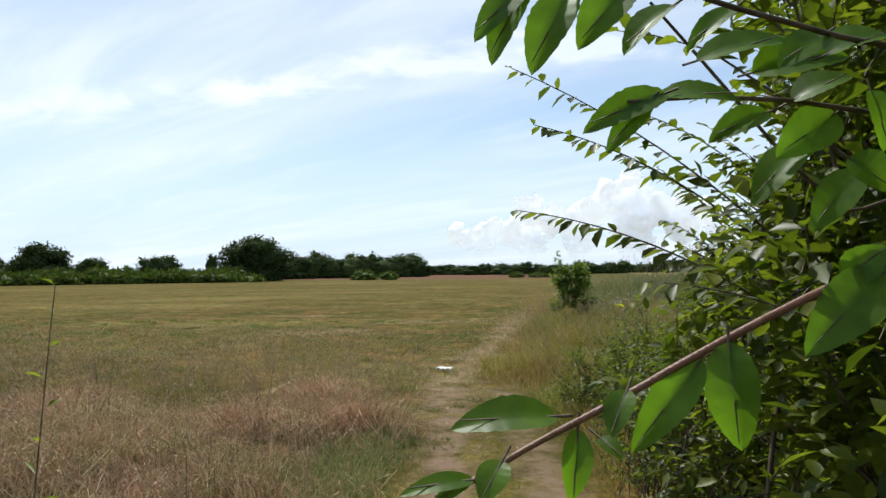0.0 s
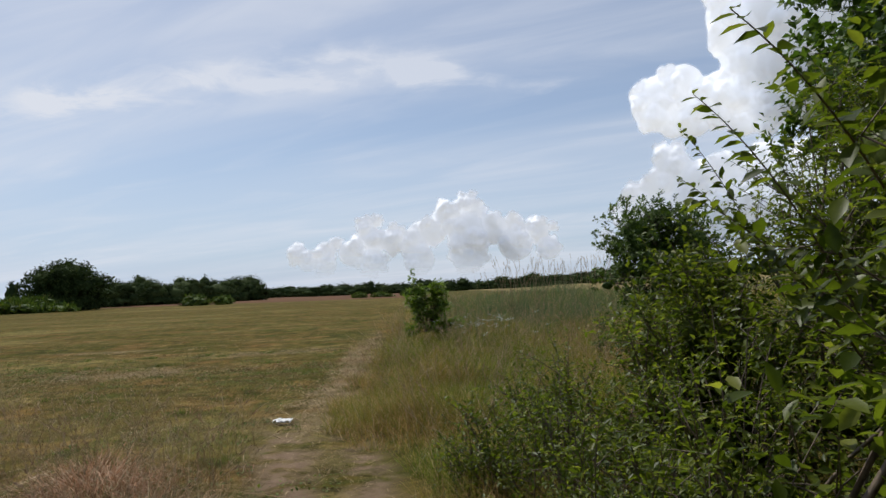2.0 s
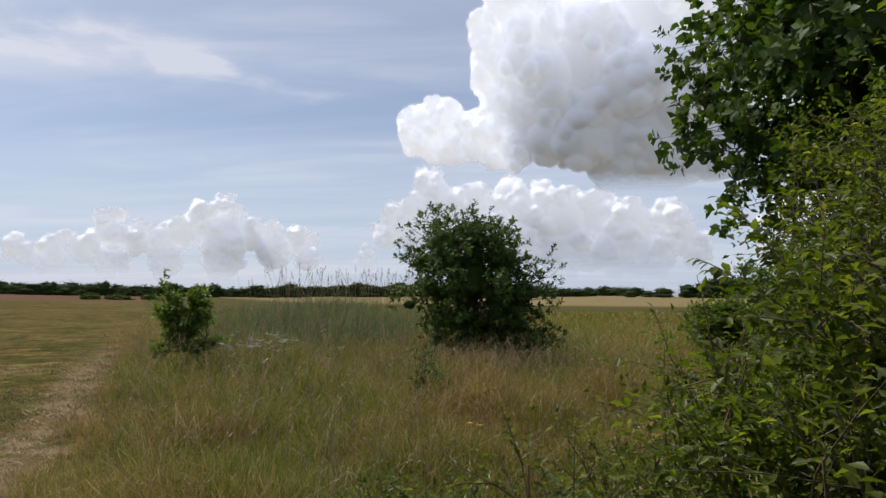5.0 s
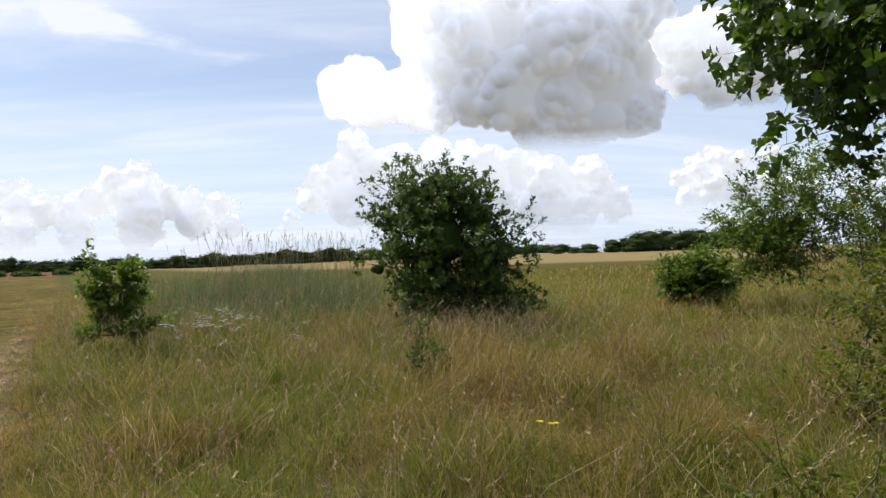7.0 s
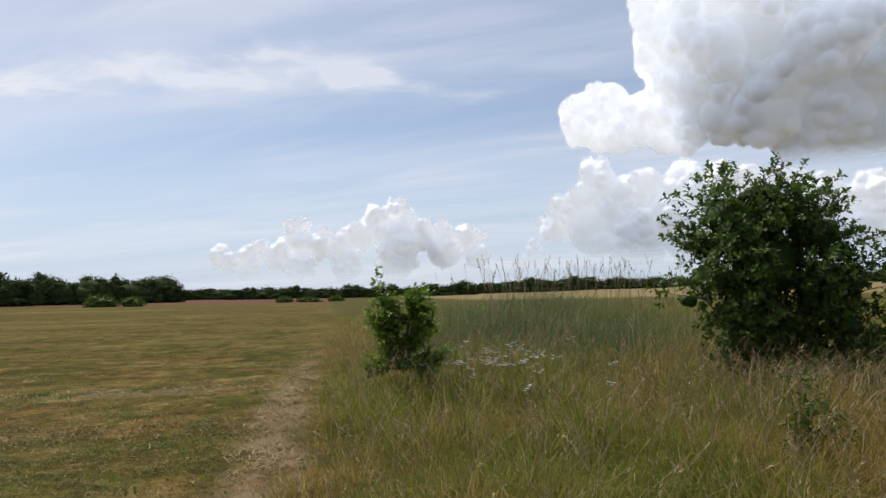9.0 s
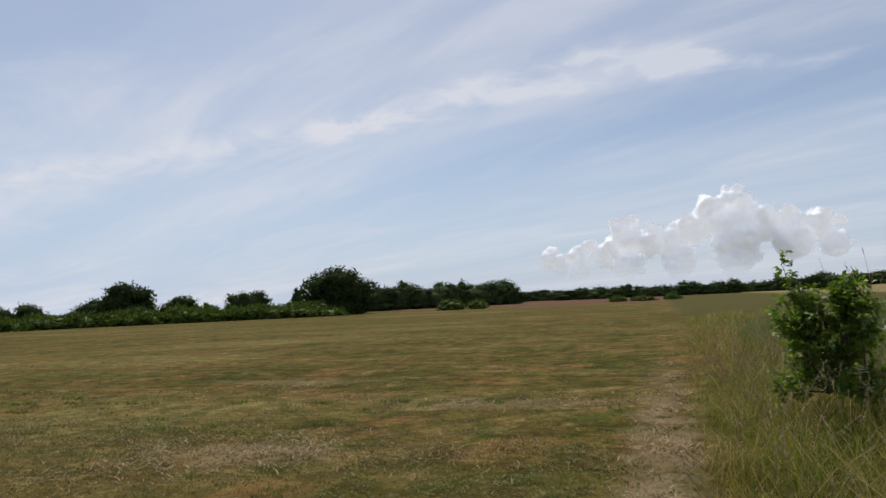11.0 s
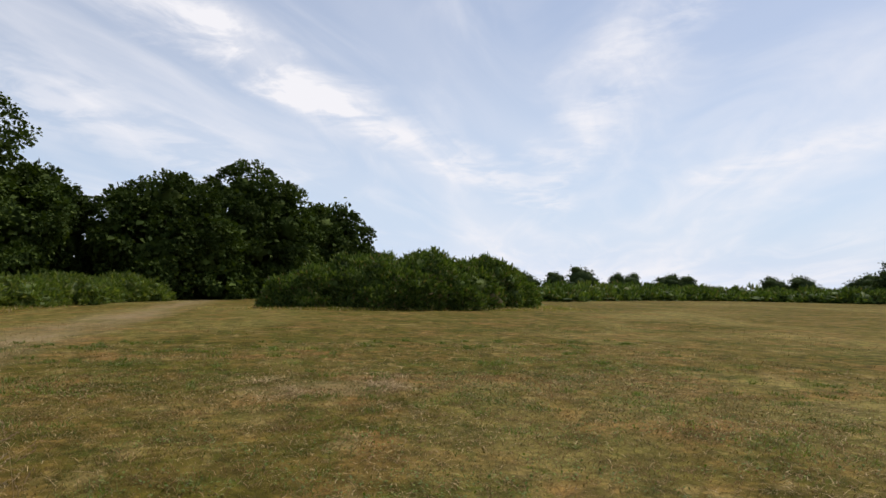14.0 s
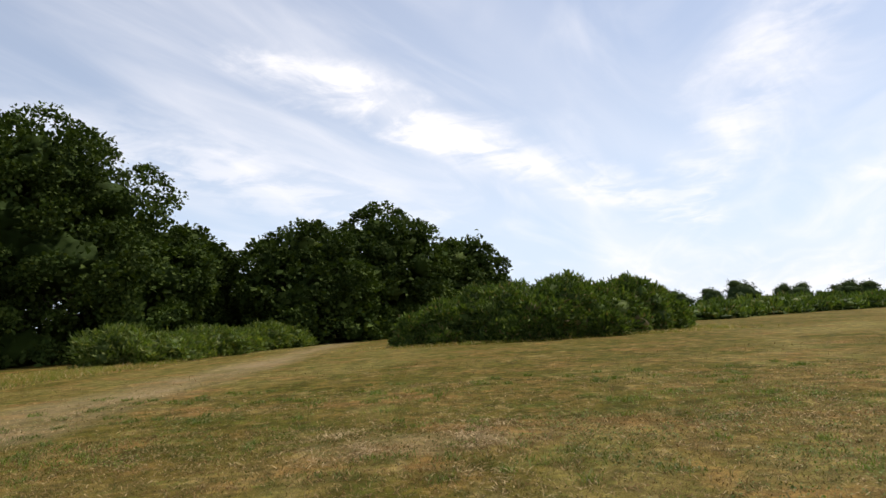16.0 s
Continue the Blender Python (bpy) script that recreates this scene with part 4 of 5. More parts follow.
# ---- young oak in the verge ----
bx, by = 6.65, 16.4
bg = float(ground_z(bx, by))
young = thing("young_oak", bx, by, bg, "bushy young oak standing in tall verge grass", "tree")
leafy(young, [(bx, by, bg + 1.6, 1.15, 1.15, 1.15), (bx - 0.5, by - 0.1, bg + 2.2, 0.75, 0.8, 0.65), (bx + 0.55, by - 0.2, bg + 2.0, 0.8, 0.8, 0.65), (bx + 0.9, by - 0.3, bg + 1.4, 0.75, 0.7, 0.5), (bx - 0.05, by, bg + 2.5, 0.65, 0.7, 0.4), (bx - 0.8, by, bg + 1.45, 0.6, 0.6, 0.5), (bx + 0.1, by, bg + 0.8, 0.75, 0.75, 0.5), (bx + 0.85, by - 0.3, bg + 0.8, 0.65, 0.6, 0.35), (bx - 1.15, by - 0.1, bg + 1.15, 0.3, 0.3, 0.2), (bx + 0.1, by, bg + 0.45, 0.85, 0.8, 0.4), (bx + 1.0, by - 0.3, bg + 0.5, 0.6, 0.5, 0.35)],
      (bx, by, bg + 0.3), 290, 8, 7, 0.27, (0.096, 0.62), LEAF_LOBED, M_OAKBUSH, M_BARK, 0.12, 0.012, -0.05, start=0.42, inner=0.75, down=-1.0, lo=0.66, dense=0.34, stiff=0.9, out=1.8, tufts=True)

# ---- sapling in the verge ----
sx, sy = 2.0, 16.9
sg = float(ground_z(sx, sy))
sap = thing("sapling", sx, sy, sg, "small light green sapling with upright shoots in long grass", "tree")
leafy(sap, [(sx - 0.02, sy, sg + 0.72, 0.5, 0.48, 0.5), (sx - 0.02, sy, sg + 0.98, 0.4, 0.4, 0.36), (sx - 0.3, sy, sg + 1.36, 0.09, 0.1, 0.36), (sx + 0.2, sy, sg + 1.38, 0.09, 0.1, 0.38), (sx - 0.28, sy, sg + 1.1, 0.16, 0.16, 0.3), (sx + 0.18, sy, sg + 1.1, 0.18, 0.18, 0.3), (sx + 0.5, sy, sg + 0.55, 0.3, 0.25, 0.16)],
      (sx, sy, sg), 70, 8, 9, 0.15, (0.085, 0.55), LEAF_FOLD, M_SAPLING, M_TWIG, 0.06, 0.008, 0.05, stiff=0.8, start=0.3, inner=0.6)
px_, py_ = 4.25, 12.7
sprig = thing("oak_seedling", px_, py_, float(ground_z(px_, py_)), "dark green oak seedling among verge grass", "seedling")
pz = float(ground_z(px_, py_))
leafy(sprig, [(px_, py_, pz + 0.62, 0.12, 0.12, 0.2), (px_ + 0.12, py_, pz + 0.38, 0.2, 0.2, 0.2)], (px_, py_, pz), 12, 5, 6, 0.12, (0.075, 0.5), LEAF_LOBED, M_OAKBUSH, M_TWIG, 0.05, 0.005, 0.05)

# ---- bushes farther along the hedge ----
for i, (hx, hy, hr, hh) in enumerate([(16.2, 16.6, 2.1, 4.0), (13.75, 17.3, 0.9, 1.4), (19.0, 15.2, 2.4, 4.4), (9.6, 9.6, 1.2, 2.2)]):
    hg = float(ground_z(hx, hy))
    sh = thing("far_shrub", hx, hy, hg, "rounded light green bush at the end of the hedge", "shrub", "hedge end bushes")
    leafy(sh, [(hx, hy, hg + hh * 0.48, hr * 0.9, hr * 0.9, hh * 0.5), (hx - hr * 0.4, hy + 0.2, hg + hh * 0.4, hr * 0.6, hr * 0.6, hh * 0.42), (hx + hr * 0.3, hy, hg + hh * 0.65, hr * 0.55, hr * 0.6, hh * 0.34)],
          (hx, hy, hg), 110, 14, 8, 0.38, (0.12, 0.62), LEAF_FOLD, M_ENDBUSH, M_TWIG, hr * 0.3, 0.01, 0.1, inner=0.6, dense=0.15)

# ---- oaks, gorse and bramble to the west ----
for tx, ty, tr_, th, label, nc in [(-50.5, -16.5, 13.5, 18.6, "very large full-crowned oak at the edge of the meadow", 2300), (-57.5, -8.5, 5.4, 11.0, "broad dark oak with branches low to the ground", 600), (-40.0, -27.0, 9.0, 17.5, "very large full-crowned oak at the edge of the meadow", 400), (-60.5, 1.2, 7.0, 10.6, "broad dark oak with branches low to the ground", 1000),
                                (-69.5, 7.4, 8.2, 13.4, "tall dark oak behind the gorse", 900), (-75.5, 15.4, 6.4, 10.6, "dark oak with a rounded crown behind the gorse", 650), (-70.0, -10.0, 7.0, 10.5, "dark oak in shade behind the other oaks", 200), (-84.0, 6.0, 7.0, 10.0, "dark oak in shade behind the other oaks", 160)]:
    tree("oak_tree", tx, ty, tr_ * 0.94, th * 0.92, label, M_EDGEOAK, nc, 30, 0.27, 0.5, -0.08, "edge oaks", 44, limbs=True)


def spiky(blobs, n, per, length, lo=0.7):
    """Upright tufts of fine green shoots over lumps: gorse and broom."""
    c, u = outer(blobs, n, lo, 1.1, -0.9)
    q = np.repeat(np.arange(n), per)
    pos = c[q] + rng.normal(size=(len(q), 3)) * 0.10
    al = u[q] * 0.8 + np.array([0, 0, 0.6]) + rng.normal(size=(len(q), 3)) * 0.7
    fc = rng.normal(size=(len(q), 3))
    L = length * rng.uniform(0.5, 1.3, len(q))
    return leaves(LEAF_CLUMP, pos, al, fc, L, L * 0.3)


def gorse(x, y, r, h, label, n, per=8, length=0.38, group="gorse bushes", mat=None, name="gorse_bush"):
    g = float(ground_z(x, y))
    t = thing(name, x, y, g, label, "bush", group)
    bl = [(0, 0, h * 0.36, r * 0.85, r * 0.85, h * 0.52), (0, 0, h * 0.14, r * 0.95, r * 0.95, h * 0.25)]
    for i in range(18):
        a, k = rng.uniform(0, 6.28), rng.uniform(0.1, 0.85)
        bl.append((math.cos(a) * r * 0.82 * math.sqrt(1 - k * k * 0.9), math.sin(a) * r * 0.82 * math.sqrt(1 - k * k * 0.9), h * k * 0.86, r * rng.uniform(0.2, 0.34), r * rng.uniform(0.2, 0.34), h * rng.uniform(0.16, 0.26)))
    v, f = spiky(bl, n, per, length)
    cv_, cf = core(bl, 0.78, 1)
    v, f = np.concatenate([v, cv_]), np.concatenate([f, cf + len(v)])
    v[:, 2] = np.maximum(v[:, 2], 0.02)
    tagged(mesh_object("foliage", v, f, mat or M_GORSE, t, smooth_shade=False), kind="stuff")
    tips = np.array([b[:3] for b in bl])
    lv, lf = tubes(bent(tips * np.array([0.15, 0.15, 0]), tips * np.array([0.5, 0.5, 0.6]), tips, 5), np.full(len(tips), 0.05), np.full(len(tips), 0.012), 5)
    tagged(mesh_object("branchwork", lv, lf, M_BARK, t), kind="stuff")
    return t


for gx_, gy_, gr_, gh_ in [(-42.0, 11.6, 1.8, 1.7), (-41.4, 13.2, 2.2, 2.5), (-41.2, 15.6, 2.4, 3.2), (-40.6, 18.0, 2.4, 2.6), (-41.6, 19.6, 2.5, 3.6), (-42.4, 22.0, 2.4, 3.1), (-44.0, 23.8, 2.3, 3.4), (-45.6, 25.8, 1.9, 2.7), (-46.8, 27.2, 1.4, 1.7), (-46.0, 17.5, 3.2, 3.5), (-48.0, 21.5, 3.2, 3.3), (-39.6, 16.6, 1.3, 1.3), (-40.4, 21.2, 1.3, 1.4)]:
    gorse(gx_, gy_, gr_, gh_, "dense dark green gorse bush in a mown meadow", 950, 9, 0.3, "gorse thicket")
for i in range(9):
    k = i / 8
    gorse(-37.0 - 18 * k, -3.6 + 5.0 * k + rng.uniform(-0.6, 0.6), rng.uniform(1.6, 2.3), rng.uniform(1.3, 2.0), "low bank of pale green bramble and nettle", 500, 7, 0.3, "bramble bank", M_BRAMBLE, "bramble_bush")

# scrub belt along the far west side
belt = [(-68, 39), (-74, 46), (-78, 54), (-82, 68), (-76, 80), (-64, 92), (-52, 103), (-45, 108)]
for a, b in zip(belt[:-1], belt[1:]):
    d = math.hypot(b[0] - a[0], b[1] - a[1])
    for i in range(max(2, int(d / 3.6))):
        k = (i + rng.uniform(-0.2, 0.2)) / max(2, int(d / 3.6))
        for row in range(2):
            gorse(a[0] + (b[0] - a[0]) * k - row * 3.2, a[1] + (b[1] - a[1]) * k + row * 1.5, rng.uniform(2.0, 3.2), (rng.uniform(0.9, 1.6) + row * 0.5) * (1.25 if a[1] > 75 else 1.0), "dark green scrub bush in a long belt", 150, 6, 0.6, "scrub belt", M_GORSE if rng.uniform() < 0.92 else M_BRAMBLE, "scrub_bush")

# ---- far trees ----


def far_tree(x, y, r, h, label="round dark tree beyond the meadow", bare=0.03, n=160, per=11, leaf=None, group="far trees"):
    tree("far_tree", x, y, r, h, label, M_FARTREE, n, per, leaf or r * 0.075, 0.25, bare, group, 9)


far_tree(-52.6, 114.7, 7.0, 7.8, "large dark round oak at the corner of the meadow", 0.0, 600, 14, 0.4)
far_tree(-80.9, 98.3, 5.2, 6.7, "dark round tree rising over the scrub", 0.0, 360, 12, 0.4)
far_tree(-101, 165, 4.6, 6.4)
far_tree(-74, 140, 1.6, 6.0, "slender feathery tree beyond the scrub", 0.1, 60, 8, 0.4)
for fx, fy, fr, fh in [(-122, 66.4, 3.8, 5.7), (-122, 61, 2.6, 4.6), (-119, 54, 3.0, 4.2), (-122, 74, 2.6, 4.4), (-124, 78, 2.8, 4.5), (-122, 85, 3.6, 4.3), (-124, 90, 3.2, 4.2), (-126, 112, 3.6, 4.4), (-124, 118, 4.0, 4.6), (-112, 122, 3.6, 5.0), (-104, 118, 4.0, 4.2), (-95, 128, 4.4, 5.0), (-88, 140, 4.5, 5.4), (-118, 47, 4.0, 5.0), (-114, 40, 4.0, 5.5)]:
    far_tree(fx, fy, fr, fh)
# wood behind the corner oak, then the long far belt
for i in range(13):
    az = radians(22.9 - i * 0.92)
    d = 165 + rng.uniform(-6, 8) + i * 3
    far_tree(1.7 - math.sin(az) * d, 1.4 + math.cos(az) * d, rng.uniform(3.4, 6.4), rng.uniform(4.8, 7.2), "dark tree in a distant wood", 0.0, 170, 11, 0.38)
for i in range(46):
    az = radians(11.5 - i * 1.12)
    d = 300 + 20 * math.sin(i * 0.9) + rng.uniform(-8, 8)
    far_tree(-math.sin(az) * d, math.cos(az) * d, rng.uniform(4.5, 8.5), rng.uniform(3.9, 6.4) * (1.0 if i < 30 else 0.8), "low dark tree in the far tree belt", 0.0, 110, 10, 0.5)
for i in range(9):
    az = radians(-46.3 - i * 1.25)
    far_tree(1 - math.sin(az) * 215, 8 + math.cos(az) * 215, rng.uniform(5.5, 7), rng.uniform(6.0, 7.6), "dark tree in a distant grove", 0.0, 130, 10, 0.4)
for az, d, r, h in [(-42.2, 230, 4.0, 3.4), (-41.0, 240, 2.5, 2.4), (-44.2, 220, 4.5, 4.4), (-45.2, 220, 4.0, 4.6), (-39.6, 240, 3.0, 2.4)]:
    a = radians(az)
    far_tree(1 - math.sin(a) * d, 8 + math.cos(a) * d, r, h, n=60, per=8)
for fx, fy, fr, fh in [(-7.8, 150, 1.6, 1.1), (-3.0, 152, 2.4, 1.0), (2.6, 151, 1.6, 1.0), (-34, 122, 2.2, 1.9), (-30, 124, 1.8, 1.6)]:
    gorse(fx, fy, fr, fh, "small dark bush out on the heath", 120, 6, 0.4, "heath bushes", None, "heath_bush")

# ---- verge grass ----


def scatter(n, x0, x1, y0, y1):
    return rng.uniform(x0, x1, n), rng.uniform(y0, y1, n)


def verge_edge(y):
    """Edge of the long grass beside the mown strip."""
    return np.interp(y, [-4, 4, 6, 8, 9, 10, 11, 13, 17, 22, 30, 45], [2.7, 2.4, 2.1, 1.6, 1.2, 0.75, 0.6, 0.85, 0.95, 1.1, 1.3, 1.8]) + 0.12 * np.sin(y * 3.1) + 0.08 * np.sin(y * 7.3)


vx, vy = [], []
for n, x0, x1, y0, y1 in [(80000, 0.3, 7, 6, 14), (70000, 0.5, 12, 9, 20), (45000, 0.5, 18, 14, 30), (30000, 1, 26, 20, 48), (9000, 1.8, 3.0, 1, 8)]:
    a, b = scatter(n, x0, x1, y0, y1)
    vx.append(a), vy.append(b)
vx, vy = np.concatenate(vx), np.concatenate(vy)
ok = vx > verge_edge(vy)
vx, vy = vx[ok], vy[ok]
tuft = lumpy(vx, vy, 0.55, 0.7)
big = lumpy(vx, vy, 2.6, 2.1)
keep = rng.uniform(size=len(vx)) < 0.35 + 0.65 * tuft
vx, vy, tuft, big = vx[keep], vy[keep], tuft[keep], big[keep]
near = smooth(vx - verge_edge(vy), 0.0, 0.9)
hh = (0.16 + 0.42 * tuft ** 2 + 0.28 * big) * rng.uniform(0.4, 1.3, len(vx)) * (0.65 + 0.35 * near)
dist = np.hypot(vx - 1.2, vy - 7)
v, f = blades(np.stack([vx, vy, ground_z(vx, vy) - 0.01], 1), hh, 0.003 + 0.00045 * dist * rng.uniform(0.7, 1.3, len(vx)), rng.uniform(0.15, 1.9, len(vx)), 0.42, 12.0 * lumpy(vx, vy, 1.6, 2.0))
stuff("verge_grass", v, f, M_VERGE, "long uncut verge grass, green and straw coloured", "grass")

# rough grass going on over the rise to the east
a, b = scatter(52000, 9, 62, 16, 62)
ok = (b > 40 - 1.2 * (a - 9)) & (b < 78 - 0.55 * a) & (rng.uniform(size=len(a)) < 0.3 + 0.7 * lumpy(a, b, 1.8, 3.3))
a, b = a[ok], b[ok]
d = np.hypot(a, b - 8)
v, f = blades(np.stack([a, b, ground_z(a, b) - 0.02], 1), (0.2 + 0.4 * lumpy(a, b, 2.4, 1.2)) * rng.uniform(0.5, 1.3, len(a)), 0.0011 * d * rng.uniform(0.6, 1.4, len(a)), rng.uniform(0.2, 1.5, len(a)), 0.4)
stuff("far_verge_grass", v, f, M_VERGE, "rough uncut grass on the rise beyond the verge", "grass")

# taller blue-green grass on the bank round the young oak
a, b = scatter(42000, 2.2, 13, 17, 34)
ok = (np.exp(-(((a - 6.3) / 3.6) ** 2 + ((b - 24) / 5.5) ** 2)) + 0.25 * lumpy(a, b, 1.5, 5.0)) > rng.uniform(0.15, 0.75, len(a))
ok &= np.hypot(a - sx, b - sy) > 1.3
a, b = a[ok], b[ok]
hump = np.exp(-(((a - 6.3) / 3.4) ** 2 + ((b - 24) / 5.0) ** 2))
v, f = blades(np.stack([a, b, ground_z(a, b)], 1), (0.35 + 0.4 * hump + 0.45 * lumpy(a, b, 1.0, 7.0)) * rng.uniform(0.6, 1.2, len(a)), rng.uniform(0.008, 0.018, len(a)), rng.uniform(0.1, 0.8, len(a)), 0.4, 12.0 * lumpy(a, b, 2.0, 4.0))
stuff("tall_grass", v, f, M_REED, "tall blue-green grass on a low bank", "grass")


def seeded(name, xs, ys, lo, hi, head, label, mat=None, wide=0.0022, lean=0.3):
    """Thin stalks with a seed head on top of each."""
    n = len(xs)
    h = rng.uniform(lo, hi, n)
    a = rng.uniform(0, 6.28, n)
    l = rng.uniform(0.05, lean, n)
    foot = np.stack([xs, ys, ground_z(xs, ys)], 1)
    d = np.stack([np.cos(a), np.sin(a), np.zeros(n)], 1)
    top = foot + d * (l * h)[:, None] + np.array([0, 0, 1.0]) * h[:, None]
    sv, sf = tubes(bent(foot, foot + np.array([0, 0, 0.6]) * h[:, None], top, 4), np.full(n, wide), np.full(n, wide * 0.6), 3)
    k = 8
    q = np.repeat(np.arange(n), k)
    u = np.tile(np.linspace(0, 1, k), n)
    axis = unit(d * l[:, None] * 1.8 + np.array([0, 0, 1.0]))
    pos = top[q] + axis[q] * ((u - 0.5) * head)[:, None]
    al = axis[q] + rng.normal(size=(len(q), 3)) * 0.35
    L = np.full(len(q), head * 0.26) * rng.uniform(0.7, 1.3, len(q))
    lv, lf = leaves(LEAF_CLUMP, pos, al, rng.normal(size=(len(q), 3)), L, L * 0.35)
    tri = np.concatenate([sf[:, [0, 1, 2]], sf[:, [0, 2, 3]]])
    return stuff(name, np.concatenate([sv, lv]), np.concatenate([tri, lf + len(sv)]), mat or M_SEED, label, "grass")


a, b = scatter(3600, 0.8, 9, 7.0, 24)
ok = a > verge_edge(b) + 0.15
seeded("grass_seed_heads", a[ok], b[ok], 0.35, 0.8, 0.09, "thin straw-coloured grass stalks with seed heads", None, 0.0018, 0.9)
a, b = scatter(190, 4.0, 9.0, 19, 27)
seeded("tall_seed_heads", a, b, 1.1, 1.75, 0.16, "tall thin grass stalks with feathery heads", None, 0.004)
# pale bent grass in front of the young oak
a, b = rng.normal(6.1, 0.8, 900), rng.normal(14.6, 0.45, 900)
v, f = blades(np.stack([a, b, ground_z(a, b)], 1), rng.uniform(0.5, 0.95, 900), rng.uniform(0.006, 0.012, 900), rng.uniform(0.3, 0.9, 900))
stuff("bent_grass", v, f, M_HAY, "pale bent dry grass below the young oak", "grass")

# ---- dry fescue west of the path ----
a, b = scatter(190000, -7.5, 0.9, 2.2, 12.6)
edge = 0.75 - (b - 5) * 0.1 - 0.25 * lumpy(a, b, 0.8, 3)
far_edge = 8.7 + 0.8 * lumpy(a, b, 1.2, 1.0)
ok = (a < edge) & (b < far_edge) & (a > -4.2 - (8.2 - b) * 1.2)
a, b = a[ok], b[ok]
t1, t2 = lumpy(a, b, 0.5, 4.2), lumpy(a, b, 1.7, 0.4)
ok = rng.uniform(size=len(a)) < (0.12 + 0.88 * t1 ** 1.5) * (1 - 0.95 * smooth(b, 5.5, 9.2))
a, b, t1, t2 = a[ok], b[ok], t1[ok], t2[ok]
fade = 1 - 0.72 * smooth(b, 6.0, 9.4)
mound = np.zeros(len(a))
for cx, cy, cr in ((-1.46, 5.8, 0.55), (-2.1, 6.3, 0.5), (0.0, 7.0, 0.4), (-0.7, 8.2, 0.5), (-3.1, 7.4, 0.6), (-0.9, 4.6, 0.4), (-2.8, 5.0, 0.5), (-0.2, 5.3, 0.35)):
    mound = np.maximum(mound, np.exp(-((a - cx) ** 2 + (b - cy) ** 2) / cr ** 2))
hh = (0.07 + 0.2 * t1 ** 2 + 0.2 * t2 + 0.26 * mound) * rng.uniform(0.55, 1.25, len(a)) * fade
v, f = blades(np.stack([a, b, ground_z(a, b) - 0.01], 1), hh, 0.0034 + 0.0005 * np.hypot(a - 1.6, b - 2) * rng.uniform(0.7, 1.3, len(a)), rng.uniform(0.2, 1.9, len(a)), 0.42, 12.0 * lumpy(a, b, 0.9, 6.0))
stuff("dry_fescue", v, f, M_FESCUE, "dry pinkish straw-coloured meadow grass beside the path", "grass")
# tussocks of reddish fescue, bent over by the wind
M_TUSSOCK = grass_material("red_fescue", [(0.0, (0.2, 0.12, 0.05)), (0.4, (0.4, 0.22, 0.12)), (0.8, (0.52, 0.33, 0.21)), (1.0, (0.66, 0.52, 0.36))], [(0.0, (0.16, 0.11, 0.045)), (0.5, (0.44, 0.25, 0.14)), (1.0, (0.6, 0.44, 0.3))], 2.0, 0.4)
for cx, cy, cr, count in ((-1.46, 5.8, 0.42, 2600), (-2.15, 6.35, 0.34, 1500), (0.05, 7.0, 0.3, 1700), (-0.7, 8.1, 0.34, 1300), (-3.0, 7.2, 0.45, 1500), (-2.9, 5.2, 0.4, 1300), (-1.0, 6.9, 0.3, 900)):
    a, b = rng.normal(cx, cr * 0.6, count), rng.normal(cy, cr * 0.6, count)
    mound = np.exp(-((a - cx) ** 2 + (b - cy) ** 2) / cr ** 2)
    v, f = blades(np.stack([a, b, ground_z(a, b) - 0.01], 1), (0.14 + 0.36 * mound) * rng.uniform(0.5, 1.2, count), rng.uniform(0.004, 0.008, count), rng.uniform(0.4, 2.2, count), 0.4, np.full(count, 2.6))
    stuff("fescue_tussock", v, f, M_TUSSOCK, "tousled reddish tussock of dry fescue grass", "grass")
# green grass along the edge of the footpath
a = rng.normal(0.42, 0.16, 5200)
b = rng.uniform(3.4, 7.6, 5200)
a = a - (b - 5) * 0.12
v, f = blades(np.stack([a, b, ground_z(a, b) - 0.01], 1), rng.uniform(0.08, 0.3, len(a)), rng.uniform(0.003, 0.005, len(a)), rng.uniform(0.2, 1.4, len(a)), 0.4)
stuff("path_side_grass", v, f, M_REED, "soft green grass along the edge of the path", "grass")
a, b = scatter(3200, -6, 0.6, 3.0, 9.6)
ok = a < 0.55 - (b - 5) * 0.1
seeded("fescue_seed_heads", a[ok], b[ok], 0.22, 0.6, 0.09, "fine dry grass stalks with seed heads", None, 0.0014, 1.1)

# ---- mown grass ----
vx, vy = [], []
for n, x0, x1, y0, y1 in [(26000, -5, 1.2, 10, 17), (62000, -12.5, -4.5, 6, 17.5), (36000, -18, 2.2, 5, 21), (24000, -26, 3, 0, 28), (16000, -1.5, 2.6, 1.5, 11)]:
    a, b = scatter(n, x0, x1, y0, y1)
    vx.append(a), vy.append(b)
vx, vy = np.concatenate(vx), np.concatenate(vy)
line = (vy - 6.0) * 0.17 + vx
bare = (vy < 10.3) & (((line > 0.75) & (line < 1.2)) | ((line > 1.45) & (line < 1.8)))
ok = (~bare) & (vx < verge_edge(vy) + 0.1)
vx, vy = vx[ok], vy[ok]
ok = rng.uniform(size=len(vx)) < 0.3 + 0.7 * lumpy(vx, vy, 0.35, 1.9)
vx, vy = vx[ok], vy[ok]
d = np.hypot(vx + 0.6, vy - 10)
v, f = blades(np.stack([vx, vy, ground_z(vx, vy) - 0.005], 1), rng.uniform(0.015, 0.055, len(vx)), 0.003 + 0.0007 * d, rng.uniform(0.5, 2.6, len(vx)), 0.2)
stuff("mown_grass", v, f, M_MOWN, "short dry mown meadow grass, green and straw", "grass")

